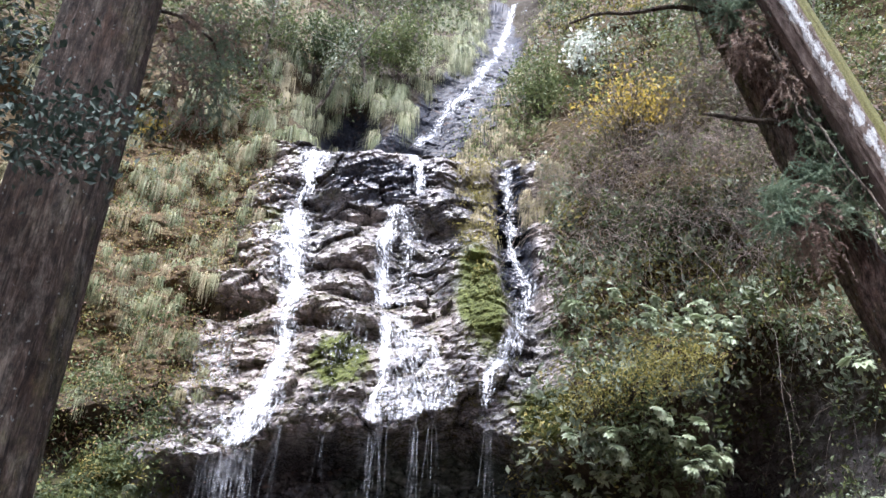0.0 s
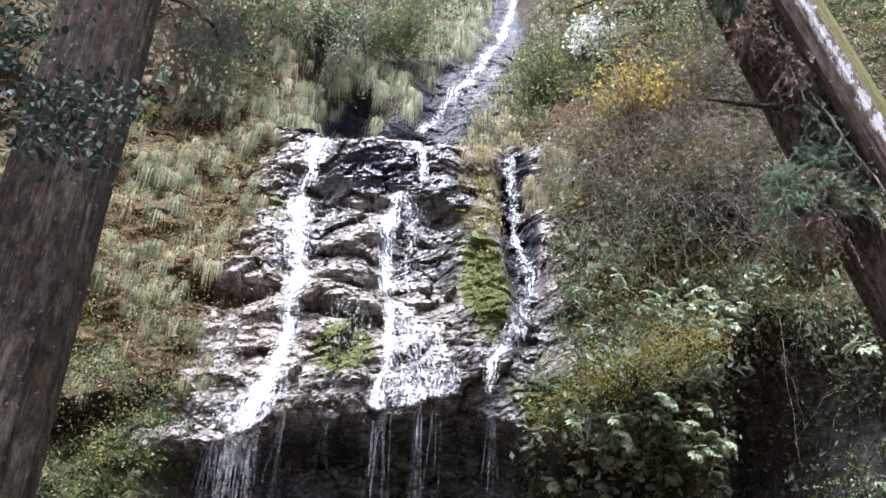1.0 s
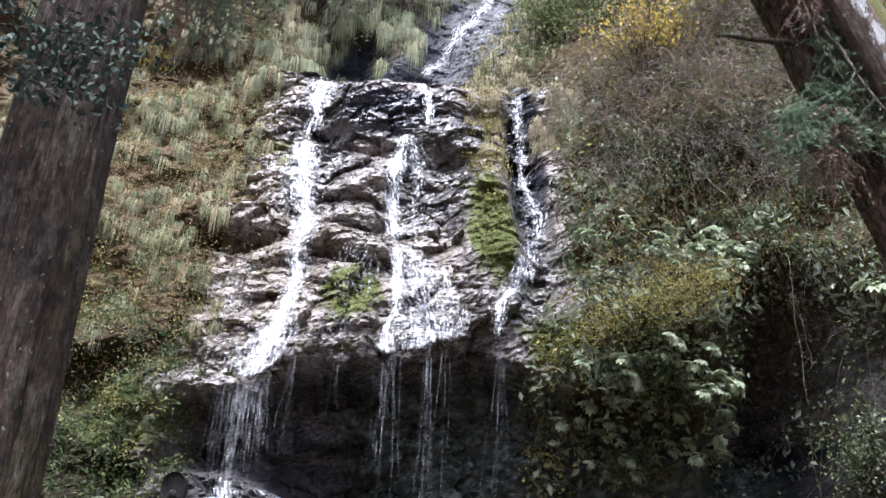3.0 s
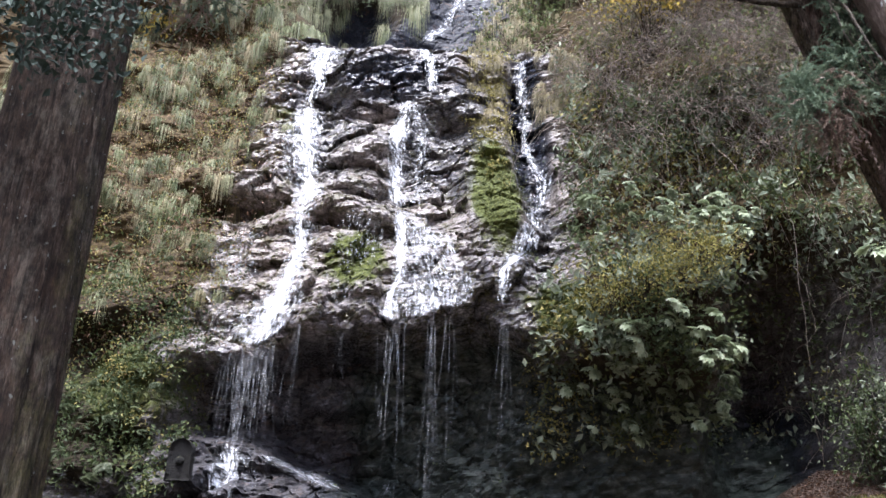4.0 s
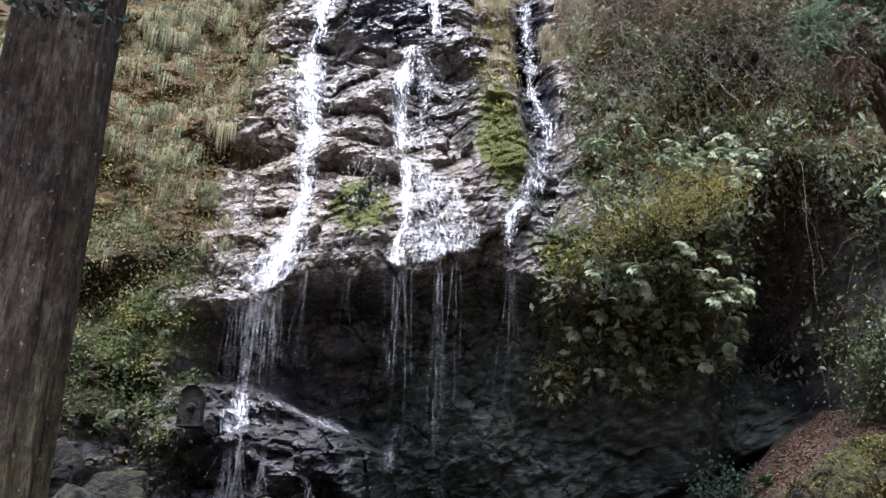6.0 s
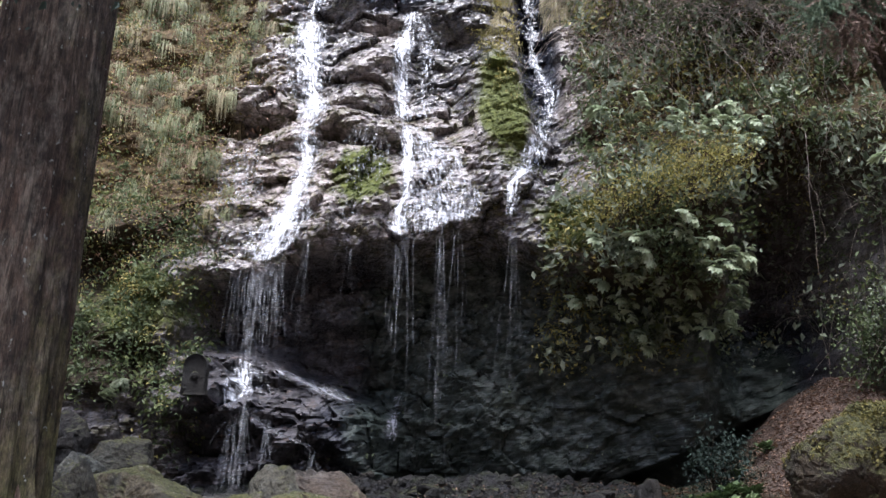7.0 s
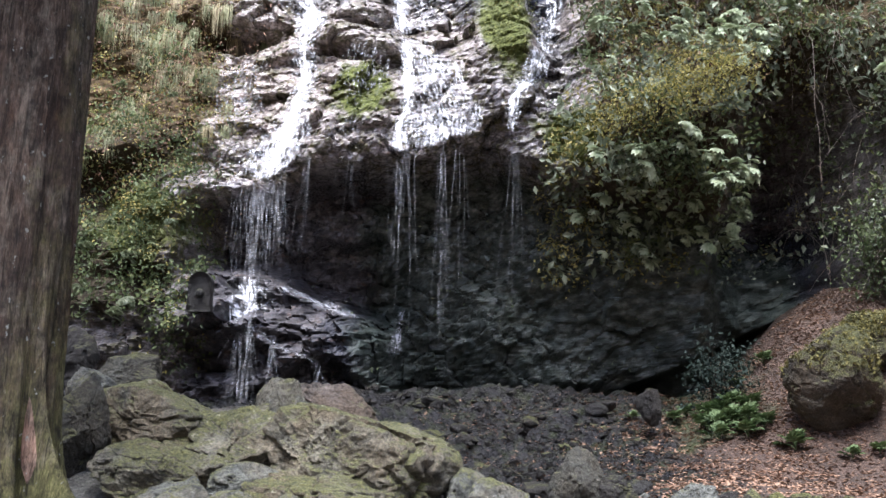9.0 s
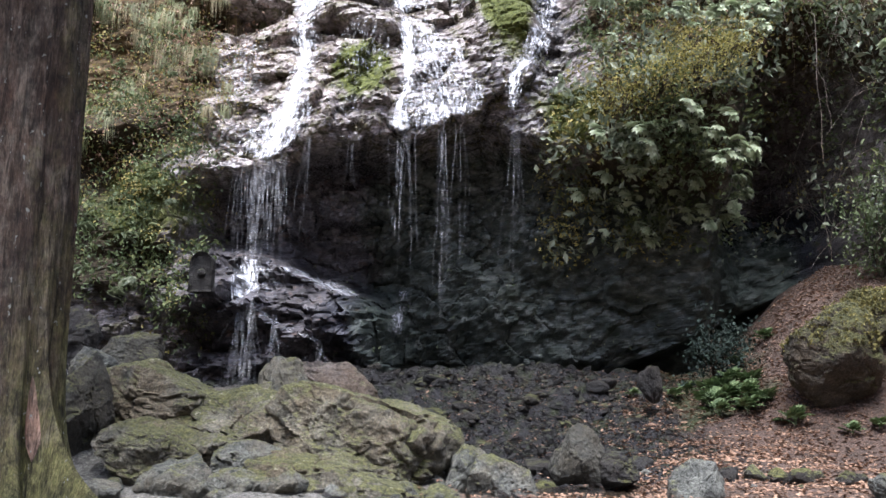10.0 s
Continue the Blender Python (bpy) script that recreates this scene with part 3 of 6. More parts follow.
# ---- ground ----
def build_ground():
    xs = axis(-90, -9, 10, 90, 0.09, 1.5)
    ys = axis(-90, 7, 23, 60, 0.09, 1.5)
    X, Y = np.meshgrid(xs, ys)
    Z = ground_z(X, Y)
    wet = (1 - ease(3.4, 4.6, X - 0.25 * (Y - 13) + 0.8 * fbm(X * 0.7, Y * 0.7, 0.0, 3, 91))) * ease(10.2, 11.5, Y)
    moss = 0.6 * ease(3, 4, X - 0.25 * (Y - 13)) * (1 - ease(4.8, 6.0, X - 0.25 * (Y - 13))) * ease(14, 15, Y) + 0.35 * wet * ease(2, 3, X)
    stony = (1 - ease(-0.4, 0.9, X + 0.5 * fbm(X, Y, 1.0, 3, 93))) * ease(12.6, 11.0, Y) * ease(6.0, 8.2, Y) * ease(-8.5, -7.0, X)
    wet = wet * (1 - 0.85 * stony)
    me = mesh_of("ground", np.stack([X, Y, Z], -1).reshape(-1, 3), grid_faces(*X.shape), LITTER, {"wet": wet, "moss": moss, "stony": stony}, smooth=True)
    tagged(new("ground", me), "sloping ground of brown leaf litter and wet gravel", "ground", kind="structure")


build_ground()


# ---- builders for plants, stones and water ----
rng = np.random.default_rng(7)


def tubes(P, R, sides=4):
    """Verts and faces of many thin tubes: P (n, k, 3) points, R (n, k) radii."""
    n, k, _ = P.shape
    T = np.gradient(P, axis=1)
    T /= np.linalg.norm(T, axis=2, keepdims=True) + 1e-9
    ref = np.where(np.abs(T[..., 2:]) > 0.8, np.array([1.0, 0.0, 0.0]), np.array([0.0, 0.0, 1.0]))
    A = np.cross(T, ref)
    A /= np.linalg.norm(A, axis=2, keepdims=True) + 1e-9
    B = np.cross(T, A)
    ang = np.arange(sides) * 2 * np.pi / sides
    V = P[:, :, None] + R[:, :, None, None] * (np.cos(ang)[None, None, :, None] * A[:, :, None] + np.sin(ang)[None, None, :, None] * B[:, :, None])
    i = (np.arange(n)[:, None, None] * k + np.arange(k - 1)[None, :, None]) * sides
    a, b = np.arange(sides)[None, None, :], (np.arange(sides)[None, None, :] + 1) % sides
    F = np.stack([i + a, i + b, i + sides + b, i + sides + a], -1).reshape(-1, 4)
    return V.reshape(-1, 3), F


def curve_tube(name, pts, r0, r1, mat, sides=8, steps=24, knots=0.0, seed=0):
    """One bent limb through a few points."""
    pts = np.array(pts, float)
    u = np.linspace(0, len(pts) - 1, steps)
    P = np.stack([np.interp(u, np.arange(len(pts)), pts[:, j]) for j in range(3)], 1)
    for _ in range(2):
        P[1:-1] = (P[:-2] + 2 * P[1:-1] + P[2:]) / 4
    if knots:
        for j in range(3):
            P[:, j] += knots * fbm(u * 1.7 + 5 * j, seed * 3.3, 0.5, 3, 400 + seed)
    R = np.linspace(r0, r1, steps)[None]
    V, F = tubes(P[None], R, sides)
    return mesh_of(name, V, F, mat, {"moss": np.zeros(len(V))}, smooth=True)


def leaf_arrays(C, D, N, size, width=0.5, fold=0.25):
    """Folded kite leaves: centres C, directions D, normals N (n, 3), sizes (n,)."""
    D = D / (np.linalg.norm(D, axis=1, keepdims=True) + 1e-9)
    S = np.cross(D, N)
    S /= np.linalg.norm(S, axis=1, keepdims=True) + 1e-9
    N = np.cross(S, D)
    s = size[:, None]
    V = np.stack([C - D * s * 0.5, C - D * s * 0.05 + S * s * width * 0.5 + N * s * fold * 0.3, C + D * s * 0.5 - N * s * 0.12,
                  C - D * s * 0.05 - S * s * width * 0.5 + N * s * fold * 0.3], 1)
    i = np.arange(len(C))[:, None] * 4
    F = np.concatenate([i + np.array([[0, 1, 2]]), i + np.array([[0, 2, 3]])], 0)
    return V.reshape(-1, 3), F


def random_dirs(n, up=0.0, out=0.0):
    d = rng.normal(size=(n, 3))
    d /= np.linalg.norm(d, axis=1, keepdims=True)
    d[:, 2] += up
    d[:, 1] -= out
    return d


def leaf_cloud(name, centres, per, spread, size, mat, width=0.5, up=0.6, out=0.6, droop=-0.2):
    """Leaves in clumps round the centres (n, 3)."""
    n = len(centres) * per
    sp = np.array(spread) if hasattr(spread, "__len__") else np.array([spread] * 3)
    C = np.repeat(centres, per, 0) + rng.normal(size=(n, 3)) * sp
    N = random_dirs(n, up, out)
    D = random_dirs(n, droop, 0.3)
    V, F = leaf_arrays(C, D, N, size * rng.uniform(0.55, 1.35, n), width)
    return mesh_of(name, V, F, mat)


def cliff_points(n, x0, x1, z0, z1, mask=None, lift=0.0):
    """Points spread over a stretch of the cliff; mask(x, z) is the chance that one is kept."""
    x, z = rng.uniform(x0, x1, n), rng.uniform(z0, z1, n)
    if mask is not None:
        keep = rng.random(n) < np.clip(mask(x, z), 0, 1)
        x, z = x[keep], z[keep]
    y = cliff_y(x, z) - 0.10 * np.maximum(np.abs(x) - 12, 0) ** 1.5
    return np.stack([x, y - lift * rng.random(len(x)), z], 1)


def grass_mesh(name, roots, blades, length, mat, width=0.012, out=0.55):
    """Tufts whose blades spring from one crown, arch out and hang down the rock."""
    k = 7
    n = len(roots) * blades
    big = np.repeat(rng.uniform(0.45, 1.3, len(roots)), blades)
    root = np.repeat(roots, blades, 0) + rng.normal(size=(n, 3)) * np.array((0.055, 0.03, 0.025))
    L = (length * big * rng.uniform(0.6, 1.15, n))[:, None, None]
    a = np.repeat(rng.normal(size=len(roots)) * 0.35, blades) + rng.normal(size=n) * 0.75
    h = np.stack([np.sin(a), -np.cos(a), 0 * a], 1)
    t = np.linspace(0, 1, k)[None, :, None]
    rise = rng.uniform(0.25, 0.8, n)[:, None, None]
    reach = rng.uniform(0.3, 1.0, n)[:, None, None] * out
    P = root[:, None] + L * (h[:, None] * reach * (1 - (1 - t) ** 2.0) + np.array([0, 0, 1.0]) * (rise * np.sin(np.pi * np.minimum(t * 1.5, 1)) * 0.30 - 1.15 * t ** 2.0))
    side = np.stack([np.cos(a), np.sin(a), 0 * a], 1)[:, None]
    w = width * np.array([0.8, 1.0, 1.0, 0.9, 0.7, 0.4, 0.06])[None, :, None]
    V = np.stack([P - side * w, P + side * w], 2).reshape(-1, 3)
    i = ((np.arange(n)[:, None] * k + np.arange(k - 1)[None]) * 2).ravel()
    return mesh_of(name, V, np.stack([i, i + 1, i + 3, i + 2], 1), mat)


def brush_mesh(name, roots, per, length, mat, radius=0.006, up=0.5, out=0.5, bend=0.35, k=6):
    """Thin bare twigs that spring from the roots and arch over."""
    n = len(roots) * per
    root = np.repeat(roots, per, 0) + rng.normal(size=(n, 3)) * 0.08
    d = random_dirs(n, up, out)
    d /= np.linalg.norm(d, axis=1, keepdims=True)
    L = length * rng.uniform(0.4, 1.3, n)
    t = np.linspace(0, 1, k)[None, :, None]
    wob = np.cumsum(rng.normal(size=(n, k, 3)) * 0.05, 1) * t
    P = root[:, None] + L[:, None, None] * (d[:, None] * t + wob + np.array([0, -0.1, -bend]) * t * t)
    V, F = tubes(P, np.linspace(radius, radius * 0.35, k)[None].repeat(n, 0) * rng.uniform(0.6, 1.5, (n, 1)), 3)
    return mesh_of(name, V, F, mat, {"moss": np.zeros(len(V))}, smooth=True)


def stuff(name, me, label, category):
    return tagged(new(name, me), label, category, kind="stuff")


# leaf colours
GREEN_DARK = leaf_material("dark_leaves", (0.028, 0.045, 0.018), (0.074, 0.106, 0.042), (0.155, 0.195, 0.085), 0.6)
GREEN_MID = leaf_material("green_leaves", (0.051, 0.072, 0.026), (0.123, 0.160, 0.058), (0.261, 0.290, 0.123), 0.66)
GREEN_GREY = leaf_material("grey_green_leaves", (0.072, 0.094, 0.065), (0.20, 0.245, 0.165), (0.42, 0.47, 0.345), 0.55)
FERN_GREEN = leaf_material("fern_green", (0.055, 0.078, 0.035), (0.13, 0.165, 0.085), (0.24, 0.27, 0.17), 0.5, 0.3)
OLIVE = leaf_material("olive_leaves", (0.102, 0.094, 0.026), (0.246, 0.225, 0.065), (0.450, 0.392, 0.131), 0.6)
YELLOW = leaf_material("yellow_leaves", (0.17, 0.12, 0.035), (0.44, 0.33, 0.06), (0.64, 0.52, 0.14), 0.6, 0.4)
MOUND = leaf_material("mound_leaves", (0.13, 0.125, 0.030), (0.31, 0.285, 0.075), (0.52, 0.46, 0.16), 0.6, 0.35)
OCHRE = leaf_material("ochre_leaves", (0.13, 0.090, 0.034), (0.30, 0.215, 0.082), (0.48, 0.36, 0.16), 0.6, 0.3)
WHITE_LEAF = leaf_material("pale_leaves", (0.40, 0.46, 0.38), (0.62, 0.66, 0.58), (0.80, 0.82, 0.76), 0.4)
BROWN_LEAF = leaf_material("dead_leaves", (0.050, 0.029, 0.018), (0.170, 0.097, 0.060), (0.36, 0.235, 0.160), 0.7, 0.1)
STRAW = leaf_material("straw_grass", (0.115, 0.098, 0.050), (0.27, 0.238, 0.13), (0.47, 0.41, 0.25), 0.6, 0.3)
GRASS = leaf_material("grey_grass", (0.065, 0.088, 0.036), (0.165, 0.20, 0.09), (0.35, 0.37, 0.20), 0.55, 0.3)
CEDAR = leaf_material("cedar_needles", (0.095, 0.150, 0.105), (0.215, 0.30, 0.21), (0.37, 0.45, 0.32), 0.6)
SCRUB = leaf_material("light_scrub_leaves", (0.075, 0.092, 0.034), (0.19, 0.215, 0.082), (0.38, 0.39, 0.17), 0.6, 0.35)
MOSS_TUFT = leaf_material("moss_tufts", (0.022, 0.029, 0.006), (0.072, 0.083, 0.018), (0.16, 0.165, 0.042), 0.8, 0.1)
GRASS_LIGHT = leaf_material("light_grass", (0.105, 0.118, 0.060), (0.26, 0.278, 0.155), (0.47, 0.47, 0.29), 0.6, 0.35)
CEDAR_DEAD = leaf_material("dead_needles", (0.15, 0.110, 0.090), (0.32, 0.25, 0.21), (0.50, 0.42, 0.36), 0.75)


# ---- stones ----
def rock_mesh(name, size, mat, seed, sub=4, rough=0.10, planes=16, soft=42.0, beds=0.0):
    """A worn stone: a ball cut by random planes with rounded arrises; beds adds slanting layers."""
    r = np.random.default_rng(seed)
    bm = bmesh.new()
    bmesh.ops.create_icosphere(bm, subdivisions=sub, radius=1.0)
    P = np.array([v.co[:] for v in bm.verts])
    F = np.array([[v.index for v in f.verts] for f in bm.faces])
    bm.free()
    n = r.normal(size=(planes, 3))
    n /= np.linalg.norm(n, axis=1, keepdims=True)
    off = r.uniform(0.55, 0.95, planes)
    dots = np.maximum(P @ n.T, 1e-3)
    cut = np.minimum(off[None] / dots, 1.15)
    d = -np.log(np.exp(-cut * soft).sum(1)) / soft + 0.10
    d = np.clip(d, 0.4, 1.1)
    q = P * 1.2 + seed * 1.7
    d += 1.6 * rough * fbm(q[:, 0], q[:, 1], q[:, 2], 7, 310, 0.62)
    # a few cracks and broken corners
    w = 0.5 * fbm(q[:, 0] * 1.5, q[:, 1] * 1.5, q[:, 2] * 1.5, 3, 315)
    val, gap, lean = cells(P[:, 0] * 1.5 + seed + w, P[:, 1] * 1.5 + w, P[:, 2] * 1.9 + w, 320)
    d += rough * (0.6 * (val - 0.5) + 1.1 * lean - 0.40 * np.exp(-gap * 34))
    val, gap, lean = cells(P[:, 0] * 5 + seed + w, P[:, 1] * 5 + w, P[:, 2] * 7 + w, 330)
    d += rough * (0.10 * (val - 0.5) + 0.22 * lean - 0.05 * np.exp(-gap * 22))
    if beds:
        u = (P[:, 2] + 0.55 * P[:, 0] - 0.2 * P[:, 1]) * 4.2 + 2.0 * w
        f = u - np.floor(u)
        d += beds * (np.where(f < 0.18, 1 - f / 0.18, (f - 0.18) / 0.82) - 0.5) * (0.4 + hash01(np.floor(u).astype(np.int64), 3, seed, 5))
    P = P * d[:, None]
    lo, hi = P.min(0), P.max(0)
    P = (P - (lo + hi) / 2) / (hi - lo) * np.array(size)
    return mesh_of(name, P, F, mat, smooth=False)


def stone(name, label, x, y, z, size, mat, seed, turn=0.0, lean=(0, 0), sub=4, rough=0.10, group="", category="rock", beds=0.0):
    ob = new(name, rock_mesh(name, size, mat, seed, sub, rough, beds=beds))
    ob.matrix_basis = pose(x, y, z, lean[0], lean[1], turn)
    return tagged(ob, label, category, group)


def build_rocks():
    g = "rocks before the fall"
    pile = [
        ("tall dark mossy boulder behind the cedar", -4.23, 10.6, 1.30, (0.70, 1.2, 1.50), STONE_DARK, 41, 0),
        ("dark wet rock behind the cedar's foot", -5.17, 12.6, 2.30, (0.70, 0.8, 0.95), STONE_BED, 101, 0),
        ("peaked grey-brown rock on the boulder pile", -4.38, 12.7, 2.05, (1.00, 0.9, 0.78), STONE_DARK, 43, 12),
        ("small pale rock on the boulder pile", -4.59, 11.7, 1.80, (0.66, 0.7, 0.70), STONE_GREY, 47, 0),
        ("mossy bedrock block with an undercut edge", -3.56, 11.4, 1.28, (2.00, 1.8, 1.42), STONE, 11, 6),
        ("layered olive-mossy bedrock hump", -2.30, 11.0, 1.02, (1.95, 1.8, 1.45), STONE, 61, 16),
        ("pale rounded rock below the fall", -2.14, 12.0, 1.66, (0.80, 0.9, 0.85), STONE_GREY, 37, 0),
        ("wet brown rock slanting down beside the fall", -1.42, 12.7, 1.42, (1.90, 1.4, 1.20), STONE_BROWN, 31, 20),
        ("small grey-green rock wedged between slabs", -1.72, 11.5, 1.40, (0.95, 0.8, 0.68), STONE_GREY, 59, 8),
        ("broad weathered grey-green rock slab, worn smooth", -0.94, 10.7, 0.84, (2.35, 2.3, 1.55), STONE, 23, 10),
        ("low mossy slope of bedrock", -0.98, 9.85, 0.42, (2.45, 1.7, 1.20), STONE, 29, 6),
        ("grey rounded rock among smaller stones", -2.08, 9.9, 0.81, (0.80, 0.7, 0.54), STONE_GREY, 67, 0),
        ("mossy green rock with a domed top", -3.28, 10.1, 0.90, (1.20, 1.0, 0.78), STONE, 53, 10),
        ("greenish rough rock with pale lichen", -2.74, 9.5, 0.57, (0.98, 0.8, 0.78), STONE_GREY, 89, 8),
        ("low grey rock at the foot of the slab", -2.14, 9.4, 0.54, (0.72, 0.6, 0.55), STONE_GREY, 97, 0),
        ("squat grey-green rock by the stream", 0.32, 10.2, 0.70, (0.62, 0.7, 0.70), STONE_GREY, 71, 0),
        ("angular grey-green rock by the stream", 0.67, 9.8, 0.57, (0.78, 0.8, 0.76), STONE_GREY, 73, 8),
        ("dark green standing rock in the stream", 1.71, 11.0, 0.86, (0.72, 0.7, 0.80), STONE_DARK, 83, 10),
        ("low dark wet rock in the stream", 2.14, 11.1, 0.72, (0.62, 0.6, 0.48), STONE_BED, 79, 0),
        ("upright grey rock on the leaf litter", 2.71, 9.6, 0.60, (0.62, 0.6, 0.72), STONE_GREY, 131, 6),
        ("square dark rock at the foot of the wall", 3.61, 15.5, 1.80, (0.46, 0.5, 0.66), STONE_BED, 103, 0),
        ("grey rock at the edge of the path", 4.75, 9.6, 0.62, (0.38, 0.5, 0.40), STONE_GREY, 137, 0),
    ]
    for label, x, y, z, size, mat, seed, lean in pile:
        stone("rock", label, x, y, z, size, mat, seed, 0, (0, lean), 6 if max(size) > 1.0 else 5, 0.115 if max(size) > 1.3 else 0.125, g,
              beds=0.022 if "bedrock" in label or "slab" in label else 0.0)
    for label, x, y, z, size, seed in (("large round boulder capped with leafy moss", 6.29, 14.2, 2.28, (1.60, 1.7, 1.75), 107), ("mossy boulder half sunk in the litter bank", 7.62, 15.0, 2.96, (1.45, 1.3, 1.11), 109)):
        ob = stone("boulder", label, x, y, z, size, STONE_MOSS, seed, 20, (0, -4), 6, 0.10, "", "boulder")
        co = np.empty(len(ob.data.vertices) * 3, np.float32)
        ob.data.vertices.foreach_get("co", co)
        co = co.reshape(-1, 3)
        co = co[co[:, 2] > size[2] * (0.10 + 0.10 * fbm(co[:, 0] * 3, co[:, 1] * 3, 0.0, 3, 350))]
        top = co[rng.integers(0, len(co), 520)].astype(float)
        part("leaves", leaf_cloud("leaves", top, 6, 0.03, 0.055, leaf_material("moss_leaves", (0.045, 0.042, 0.010), (0.13, 0.12, 0.032), (0.27, 0.24, 0.08), 0.7, 0.2), 0.6, 1.2, 0.4), ob, "small yellow-green leaves and moss")
    r = np.random.default_rng(5)
    # the row of stones along the path, and loose ones
    for i in range(10):
        x = 3.05 + i * 0.25 + r.uniform(-0.06, 0.06)
        y = 10.75 + 0.02 * i + r.uniform(-0.12, 0.12)
        s = r.uniform(0.13, 0.30)
        stone("edging_stone", "dark mossy stone in a row along the path", x, y, float(ground_z(x, y)) + s * 0.18, (s * 1.2, s, s * 0.95), STONE_BED if i % 3 else STONE_DARK,
              120 + i, r.uniform(0, 90), (0, 0), 3, 0.1, "stones edging the path", "stone")
    for i in range(60):
        u = r.random()
        x = r.uniform(-3.6, 0.2) if u < 0.72 else r.uniform(0.5, 4.8)
        y = r.uniform(9.0, 10.2) if u < 0.72 else r.uniform(9.8, 12.5)
        s = r.uniform(0.10, 0.34) if u < 0.72 else r.uniform(0.05, 0.16)
        stone("loose_stone", "small grey stone lying on the stream bank", x, y, float(ground_z(x, y)) + s * 0.22, (s * 1.3, s, s * 0.8), STONE_GREY if u < 0.85 else STONE_BED,
              200 + i, r.uniform(0, 180), (0, 0), 3, 0.1, "loose stones", "stone")
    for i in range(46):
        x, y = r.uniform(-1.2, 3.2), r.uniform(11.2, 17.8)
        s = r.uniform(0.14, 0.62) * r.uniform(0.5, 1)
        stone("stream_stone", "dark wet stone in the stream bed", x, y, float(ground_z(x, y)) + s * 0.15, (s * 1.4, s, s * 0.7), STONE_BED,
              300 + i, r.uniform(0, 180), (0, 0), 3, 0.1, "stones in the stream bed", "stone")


build_rocks()


def build_gravel():
    """Broken stone in the stream bed: many small jittered blocks."""
    n = 14000
    x, y = rng.uniform(-2.6, 4.2, n), rng.uniform(9.0, 18.6, n)
    keep = (rng.random(n) < 0.25 + 0.75 * ease(12.0, 13.0, y)) & ((x < 2.6 + 0.3 * (y - 13) + rng.normal(size=n) * 0.5) & (fbm(x * 0.9, y * 0.9, 0.0, 3, 96) > -0.15))
    x, y = x[keep], y[keep]
    n = len(x)
    size = 0.02 + 0.16 * rng.random(n) ** 6.0
    box = np.array([(i, j, k) for i in (-1, 1) for j in (-1, 1) for k in (-1, 1)], float)
    V = box[None] * rng.uniform(0.55, 1.0, (n, 8, 3)) * np.array((0.6, 0.5, 0.4))
    a = rng.uniform(0, math.pi, n)
    c, s = np.cos(a)[:, None], np.sin(a)[:, None]
    V = np.stack([V[..., 0] * c - V[..., 1] * s, V[..., 0] * s + V[..., 1] * c, V[..., 2] * 0.7 + rng.uniform(-0.5, 0.5, (n, 1)) * V[..., 0] + rng.uniform(-0.5, 0.5, (n, 1)) * V[..., 1]], -1) * size[:, None, None]
    V = V + np.stack([x, y, ground_z(x, y) + size * 0.02], 1)[:, None]
    f = np.array([(0, 1, 3, 2), (4, 6, 7, 5), (0, 4, 5, 1), (2, 3, 7, 6), (0, 2, 6, 4), (1, 5, 7, 3)])
    F = (np.arange(n)[:, None, None] * 8 + f[None]).reshape(-1, 4)
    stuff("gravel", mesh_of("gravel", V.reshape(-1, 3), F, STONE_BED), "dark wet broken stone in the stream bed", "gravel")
    # the shallow pool among the rocks
    bm = bmesh.new()
    ring = [bm.verts.new((1.75 + (1.0 + 0.14 * math.sin(3 * t)) * math.cos(t), 10.7 + (0.75 + 0.10 * math.cos(4 * t)) * math.sin(t), 0.46)) for t in (2 * math.pi * i / 40 for i in range(40))]
    bm.faces.new(ring)
    me = bpy.data.meshes.new("water_19")
    bm.to_mesh(me)
    bm.free()
    w = Nodes("pool_water")
    w.bump(w.noise(9.0, 3), 0.25, 0.02)
    me.materials.append(w.done((0.030, 0.024, 0.018), 0.05, 0.5))
    tagged(new("water_19", me), "shallow dark pool among the rocks", "water", kind="structure")


build_gravel()


